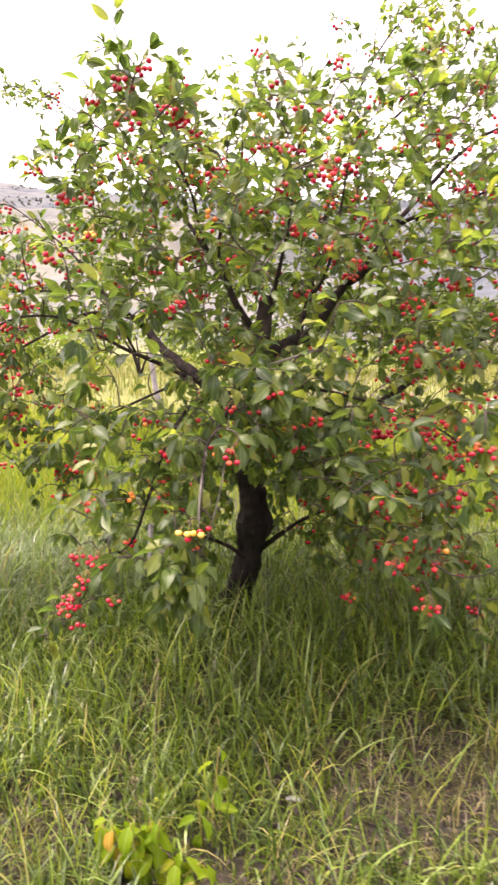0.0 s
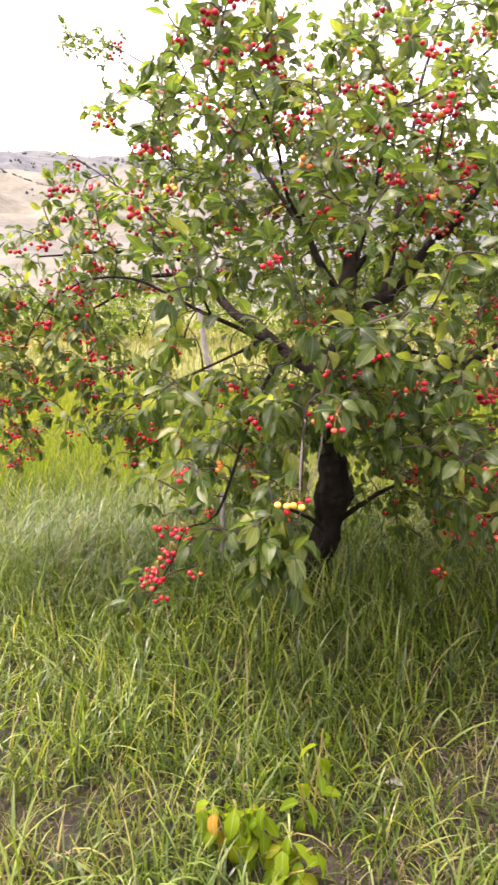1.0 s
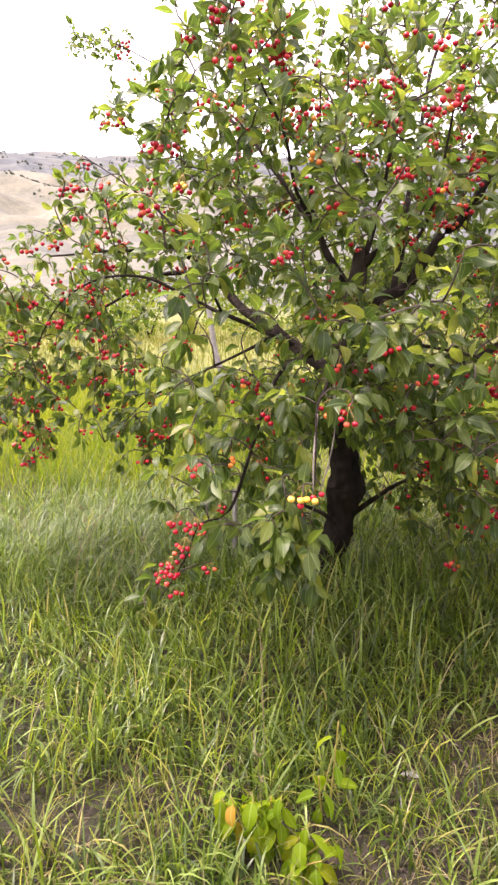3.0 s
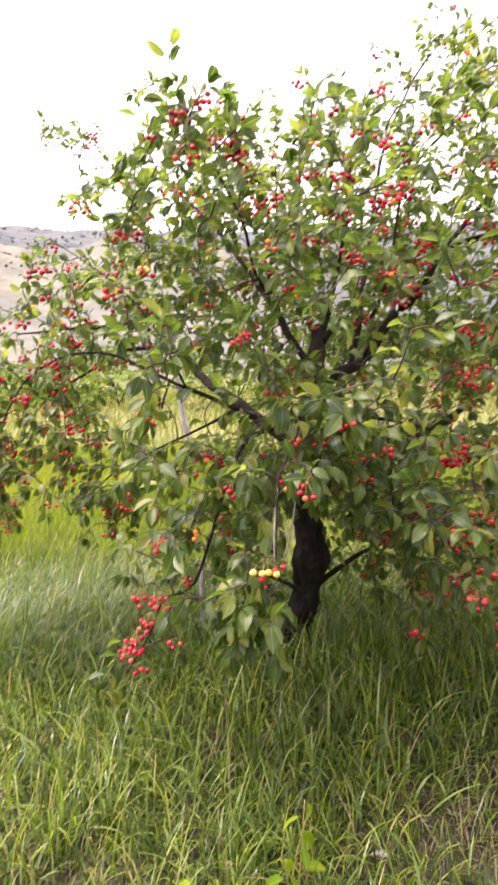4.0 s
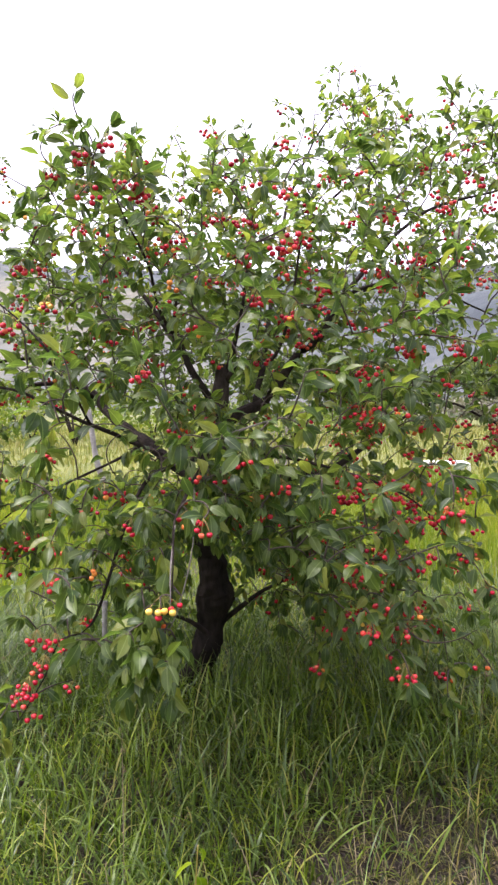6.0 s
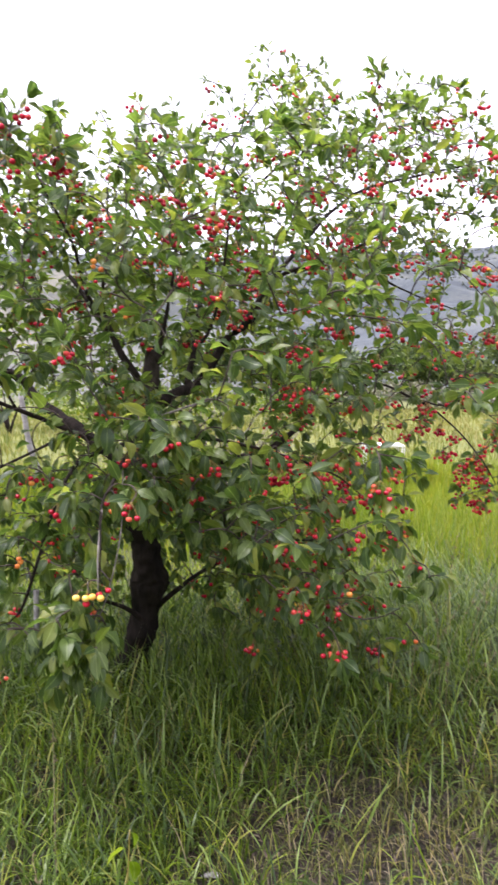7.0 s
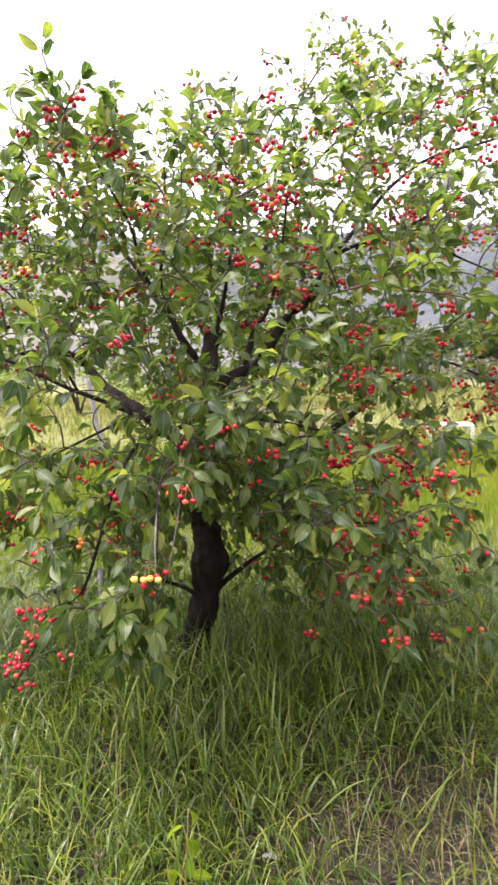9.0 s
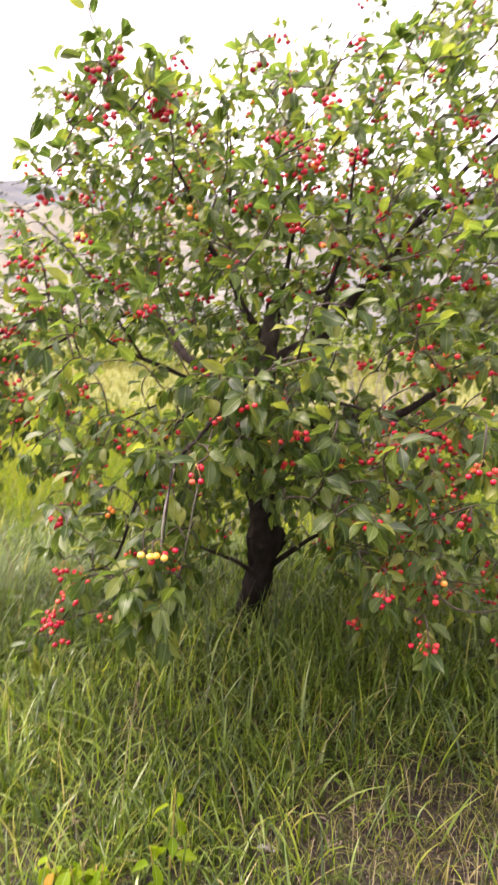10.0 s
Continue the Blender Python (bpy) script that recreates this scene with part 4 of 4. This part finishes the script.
blades("lodged_grass", "pale glossy grass bent over in the open meadow", 5000, (0.9, 3.2), (2.6, 4.8), (0.2, 0.4), (0.003, 0.006), lodged_mat, swirl, 1.0, None, 7, 2.6)
blades("meadow_grass", "rank green weeds and grass round the leaning post", 1600, (-1.75, -0.75), (7.7, 8.3), (0.4, 0.75), (0.006, 0.013), field_mat, None, 0.4)
blades("litter", "dead brown straw and leaf litter on bare soil", 20000, (-1.6, 2.0), (1.2, 3.0), (0.015, 0.06), (0.002, 0.008), litter_mat, None, 2.6)
blades("litter", "brown dead leaves and straw bits on trodden soil", 11000, (0.0, 1.6), (1.4, 2.75), (0.015, 0.07), (0.003, 0.011), litter_mat, None, 2.6)
blades("dry_grass", "bleached straw lying over bare soil", 420, (0.1, 1.7), (1.5, 2.7), (0.05, 0.17), (0.0018, 0.0038), straw_mat, None, 1.7, None, 6)
blades("dry_grass", "pale dry straw stalks among the green grass", 1300, (-1.9, 2.3), (1.2, 4.4), (0.1, 0.28), (0.0018, 0.0042), straw_mat, None, 0.8, None, 6)


# ---------------------------------------------------------------- seed heads standing over the grass
def seed_heads():
    vs, fs = [], []
    for x, y, h in ((-0.2, 1.75, 0.36), (-0.95, 2.9, 0.4), (-1.1, 2.7, 0.45), (1.05, 2.75, 0.5), (1.15, 2.6, 0.45), (1.3, 2.85, 0.55), (1.45, 3.3, 0.6), (1.6, 3.1, 0.5), (-1.3, 3.1, 0.45)):
        z = float(ground_height(x, y))
        for k in range(3):
            dx, dy = rng.normal(0, 0.09, 2)
            hh = h * rng.uniform(0.75, 1.1)
            line = catmull([(x + dx, y + dy, z, 0.0016), (x + dx * 1.6, y + dy * 1.6, z + hh * 0.6, 0.0013), (x + dx * 2.6, y + dy * 2.6, z + hh, 0.001)], 0.06)
            tube(vs, fs, line, 4)
            for q in np.linspace(0.72, 1.0, 14):
                p = line[int(q * (len(line) - 1)), :3] + rng.normal(0, 0.004, 3)
                d = rng.normal(0, 0.5, 3) + np.array((0, 0, 0.8))
                d *= 0.012 / np.linalg.norm(d)
                tube(vs, fs, np.array([(*p, 0.0006), (*(p + d * 0.5), 0.0024), (*(p + d), 0.0004)]), 4)
    tagged(new("seed_heads", mesh_of("seed_heads", vs, fs, straw_mat)), "pale feathery grass seed heads in the meadow", "grass", kind="stuff")


seed_heads()

# ---------------------------------------------------------------- bushes and trees behind
def leaf_cloud(centre, size, n, leaf):
    """Small pointed leaves in lumps that fill an uneven crown: corners and faces."""
    lumps = [np.array((rng.normal(0, 0.33), rng.normal(0, 0.33), rng.uniform(0.12, 0.85))) for k in range(11)]
    vs, fs = [], []
    for k in range(n):
        c = lumps[int(rng.integers(len(lumps)))]
        d = rng.normal(0, 1, 3)
        d /= np.linalg.norm(d)
        p = c + d * np.array((0.26, 0.26, 0.17)) * rng.uniform(0.55, 1.1)
        p = np.array((p[0] * size[0], p[1] * size[1], max(0.02, p[2]) * size[2])) + centre
        t = leaf_turn(d + rng.normal(0, 0.7, 3), rng.uniform(0, 6.28))
        s = leaf * rng.uniform(0.6, 1.3)
        b = len(vs)
        for q in ((0, 0, 0), (-0.3, 0.45, 0.05), (0, 1, -0.1), (0.3, 0.45, 0.05)):
            vs.append(t @ np.array(q) * s + p)
        fs += [(b, b + 3, b + 2), (b, b + 2, b + 1)]
    return vs, fs


def bush(name, label, x, y, wide, high, mat, n, leaf, category="bush", group=""):
    """Stems from one root and a lumpy crown of leaves."""
    z = float(ground_height(x, y))
    top = tagged(new(name), label, category, group)
    top.location = (x, y, z)
    tall = name.endswith("tree")
    for k in range(5):
        v, f = [], []
        a = rng.uniform(0, 6.28)
        r = wide * 0.3
        tube(v, f, catmull([(0, 0, -0.05, high * 0.025), (math.cos(a) * r * 0.3, math.sin(a) * r * 0.3, high * 0.4, high * 0.014), (math.cos(a) * r, math.sin(a) * r, high * 0.8, high * 0.005)], high * 0.15), 6)
        part("trunk" if tall else "stem", mesh_of("stem", v, f, limb_mat), top)
    v, f = leaf_cloud(np.array((0, 0, high * (0.12 if tall else 0.02))), (wide, wide, high), n, leaf)
    part("crown", mesh_fast("crown", np.array(v), np.array(f), mat), top)
    return top


for x, y, w, h in ((12.5, 62, 7, 5.0), (18.5, 64, 8, 5.4), (24.5, 61, 7, 4.8), (29.5, 63, 7, 5.6), (35, 60, 7, 6.2), (41, 64, 8, 5.6), (5.5, 66, 8, 4.6)):
    bush("field_tree", "low spreading green tree at the field's edge", x, y, w, h, wood_leaf_mat, 3200, 0.5, "tree", "trees at the field edge")
for x, y, w, h in ((14.5, 47, 4, 1.5), (18, 46, 4.5, 1.9), (21.5, 47, 4, 1.5), (28.5, 48, 4, 1.6), (32, 46, 4.5, 1.8), (10.5, 48, 4.5, 1.6)):
    bush("sagebrush", "silvery pale sagebrush at the edge of the grass", x, y, w, h, sage_mat, 1800, 0.26, "bush", "sagebrush along the field")
for x, y, w, h in ((-14.5, 28, 4, 1.7), (-12, 29, 3.6, 1.9), (-9.4, 29, 3.5, 1.6), (-6.8, 27, 3.6, 2.2), (-4.6, 24, 3.4, 2.2), (-2.2, 28, 3.6, 1.9), (0.6, 27, 4, 1.8), (3.5, 28, 4, 1.7), (6.5, 29, 4, 1.6)):
    bush("meadow_bush", "yellow-green leafy bush behind the meadow", x, y, w, h, shrub_mat, 1300, 0.17, "bush", "bushes behind the meadow")


def hill_scrub():
    """Dark junipers and shrubs scattered over the slopes, haze mixed into their colour."""
    vs, fs = [], []
    for k in range(14000):
        a = radians(rng.uniform(-42, 48))
        r = rng.uniform(300, 520) if rng.random() < 0.7 else rng.uniform(800, 1080)
        x, y = r * math.sin(a), r * math.cos(a)
        if patchy(x, y, 0.012) + patchy(x, y, 0.035) * 0.6 + (0.35 if a > 0.12 else -0.2) + (0.5 if r > 700 else 0.0) < 0.45:
            continue
        z = float(ground_height(x, y))
        s = rng.uniform(0.3, 0.7) * rng.choice([0.6, 1.0, 1.5]) * r / 430
        b = len(vs)
        for ring, (rr, zz) in enumerate(((0.7, -0.2), (1.0, 0.6), (0.7, 1.3))):
            for q in range(6):
                w = q * math.pi / 3 + ring * 0.5
                j = rng.uniform(0.75, 1.25)
                vs.append((x + math.cos(w) * rr * s * j, y + math.sin(w) * rr * s * j, z + zz * s * rng.uniform(0.85, 1.15)))
        vs.append((x, y, z + 1.75 * s))
        for ring in range(2):
            for q in range(6):
                q2 = (q + 1) % 6
                fs.append((b + ring * 6 + q, b + ring * 6 + q2, b + ring * 6 + 6 + q2, b + ring * 6 + 6 + q))
        for q in range(6):
            fs.append((b + 12 + q, b + 12 + (q + 1) % 6, b + 18))
    tagged(new("hill_scrub", mesh_of("hill_scrub", vs, fs, hazy_scrub_mat, False)), "dark scrub scattered over the far hillsides, haze in its paled colour", "scrub", kind="stuff")


hill_scrub()

# ---------------------------------------------------------------- small things round the tree
def stick(name, label, category, line, mat, sides=10):
    v, f = [], []
    tube(v, f, catmull(line, 0.05), sides, 0.1)
    return tagged(new(name, mesh_of(name, v, f, mat)), label, category)


stick("wooden_post", "weathered silver-grey leaning wooden post in the grass", "post", [(-1.13, 8.4, 0.05, 0.036), (-1.25, 8.4, 0.56, 0.035), (-1.338, 8.4, 0.834, 0.034), (-1.43, 8.4, 1.44, 0.032)], post_mat)
stick("garden_stake", "thin pale wooden stake under the tree", "stake", [(-0.483, 3.3, 0.05, 0.0145), (-0.482, 3.3, 0.25, 0.014), (-0.48, 3.3, 0.53, 0.014)], post_mat, 6)

dead = tagged(new("dead_brush"), "grey tangle of dead bare branches", "brush")
dead.location = (0.6, 7.4, float(ground_height(0.6, 7.4)))
for k in range(60):
    a, e = rng.uniform(0, 6.28), rng.uniform(0.5, 1.35)
    n = rng.uniform(0.9, 1.6)
    start = np.array((rng.normal(0, 0.18), rng.normal(0, 0.1), 0.0))
    d = np.array((math.cos(a) * math.cos(e), math.sin(a) * math.cos(e) * 0.6, math.sin(e)))
    bend = rng.normal(0, 0.12, 3)
    line = catmull([(*start, 0.009), (*(start + d * n * 0.5 + bend * 0.5), 0.006), (*(start + d * n + bend), 0.002)], 0.08)
    v, f = [], []
    tube(v, f, line, 5)
    for j in range(5):
        p = line[int(rng.integers(len(line) // 3, len(line))), :3]
        q = p + d * 0.12 + rng.normal(0, 0.11, 3)
        tube(v, f, catmull([(*p, 0.003), (*((p + q) / 2 + rng.normal(0, 0.015, 3)), 0.002), (*q, 0.001)], 0.06), 4)
    part("branch", mesh_of("branch", v, f, dead_mat), dead)


def sapling(x, y, label, stems, big):
    """A cherry seedling: thin stem and bright hanging leaves."""
    z = float(ground_height(x, y))
    top = tagged(new("cherry_sapling"), label, "sapling", "cherry seedlings")
    top.location = (x, y, z)
    me = [with_leaf_uv(mesh_of("leaf", vs, fs, sapling_mat), vs) for vs, fs in LEAF_KINDS]
    for dx, dy, h in stems:
        v, f = [], []
        line = catmull([(dx * 0.3, dy * 0.3, -0.02, 0.003), (dx * 0.7, dy * 0.7, h * 0.5, 0.0025), (dx, dy, h, 0.0014)], 0.02)
        tube(v, f, line, 6)
        part("stem", mesh_of("stem", v, f, stem_mat), top)
        ang = rng.uniform(0, 6.28)
        for q in np.linspace(0.4, 1.0, big):
            ang += 2.4
            p = line[int(q * (len(line) - 1)), :3]
            out = np.array((math.cos(ang), math.sin(ang), rng.uniform(-1.7, -0.2)))
            ob = part("leaf", me[int(rng.integers(4))], top)
            ob.matrix_basis = Matrix.Translation(p) @ Matrix(leaf_turn(out, rng.normal(0, 0.4)).tolist()).to_4x4() @ Matrix.Diagonal((1.25, 1, 1, 1)) @ Matrix.Scale(rng.uniform(0.055, 0.088), 4)


sapling(-0.2, 1.72, "bright lime-green cherry seedling with drooping leaves", ((-0.1, 0.0, 0.17), (-0.04, -0.03, 0.19), (0.03, 0.0, 0.18), (0.1, -0.03, 0.13), (0.15, -0.05, 0.11), (-0.05, 0.05, 0.14), (0.13, -0.09, 0.08), (-0.13, 0.03, 0.14), (0.0, 0.03, 0.15)), 13)
sapling(-0.06, 1.86, "slender upright cherry seedling with few leaves", ((0.03, 0.0, 0.29), (-0.02, -0.06, 0.17)), 6)


def stone(x, y, size):
    z = float(ground_height(x, y))
    v, f = [], []
    tube(v, f, catmull([(-size, 0, 0, size * 0.2), (-size * 0.3, size * 0.15, 0.004, size * 0.42), (size * 0.4, 0, 0.005, size * 0.36), (size, -size * 0.2, 0, size * 0.15)], size * 0.4), 8, 0.5)
    ob = tagged(new("stone", mesh_of("stone", v, f, stone_mat)), "small pale grey stone lying on bare soil", "stone")
    ob.matrix_basis = Matrix.Translation((x, y, z + size * 0.2)) @ Matrix.Diagonal((1, 1, 0.6, 1))


stone(0.19, 2.02, 0.028)


# ---------------------------------------------------------------- white things far across the meadow
def plain(name, colour, rough):
    m, n, l, p = material(name)
    dirt = noise_node(n, l, 6.0, 6.0)
    r = ramp(n, [(0.3, tuple(c * 0.82 for c in colour)), (0.7, colour)])
    l.new(dirt.outputs["Fac"], r.inputs[0])
    l.new(r.outputs[0], p.inputs["Base Color"])
    p.inputs["Roughness"].default_value = rough
    return m


white_mat = plain("white_plastic", (0.8, 0.8, 0.78), 0.45)
roof_mat = plain("dark_roof", (0.16, 0.12, 0.11), 0.8)


def box_mesh(name, size, mat, bevel=0.01):
    bm = bmesh.new()
    bmesh.ops.create_cube(bm, size=1.0, matrix=Matrix.Diagonal((*size, 1)))
    bmesh.ops.bevel(bm, geom=bm.edges[:], offset=bevel, segments=2, affect="EDGES")
    me = bpy.data.meshes.new(name)
    bm.to_mesh(me)
    bm.free()
    me.materials.append(mat)
    return me


table = tagged(new("garden_table"), "white plastic garden table standing in tall grass", "table")
table.matrix_basis = Matrix.Translation((3.2, 9.1, float(ground_height(3.2, 9.1)))) @ Matrix.Rotation(radians(-12), 4, "Z")
part("tabletop", box_mesh("tabletop", (0.55, 0.55, 0.035), white_mat, 0.012), table).location = (0, 0, 0.6)
leg = box_mesh("leg", (0.05, 0.05, 0.6), white_mat, 0.01)
for dx in (-0.25, 0.25):
    for dy in (-0.25, 0.25):
        part("leg", leg, table).location = (dx, dy, 0.29)

shed = tagged(new("shed"), "low white shed with a dark roof", "shed")
shed.location = (26.1, 50, float(ground_height(26.1, 50)))
part("wall", box_mesh("wall", (2.3, 1.6, 0.9), white_mat, 0.02), shed).location = (0, 0, 0.5)
part("roof", box_mesh("roof", (1.9, 1.5, 0.4), roof_mat, 0.08), shed, "dark brown roof").location = (0.1, 0, 1.1)
part("door", box_mesh("door", (0.6, 0.05, 0.8), roof_mat, 0.01), shed).location = (0.3, -0.82, 0.45)
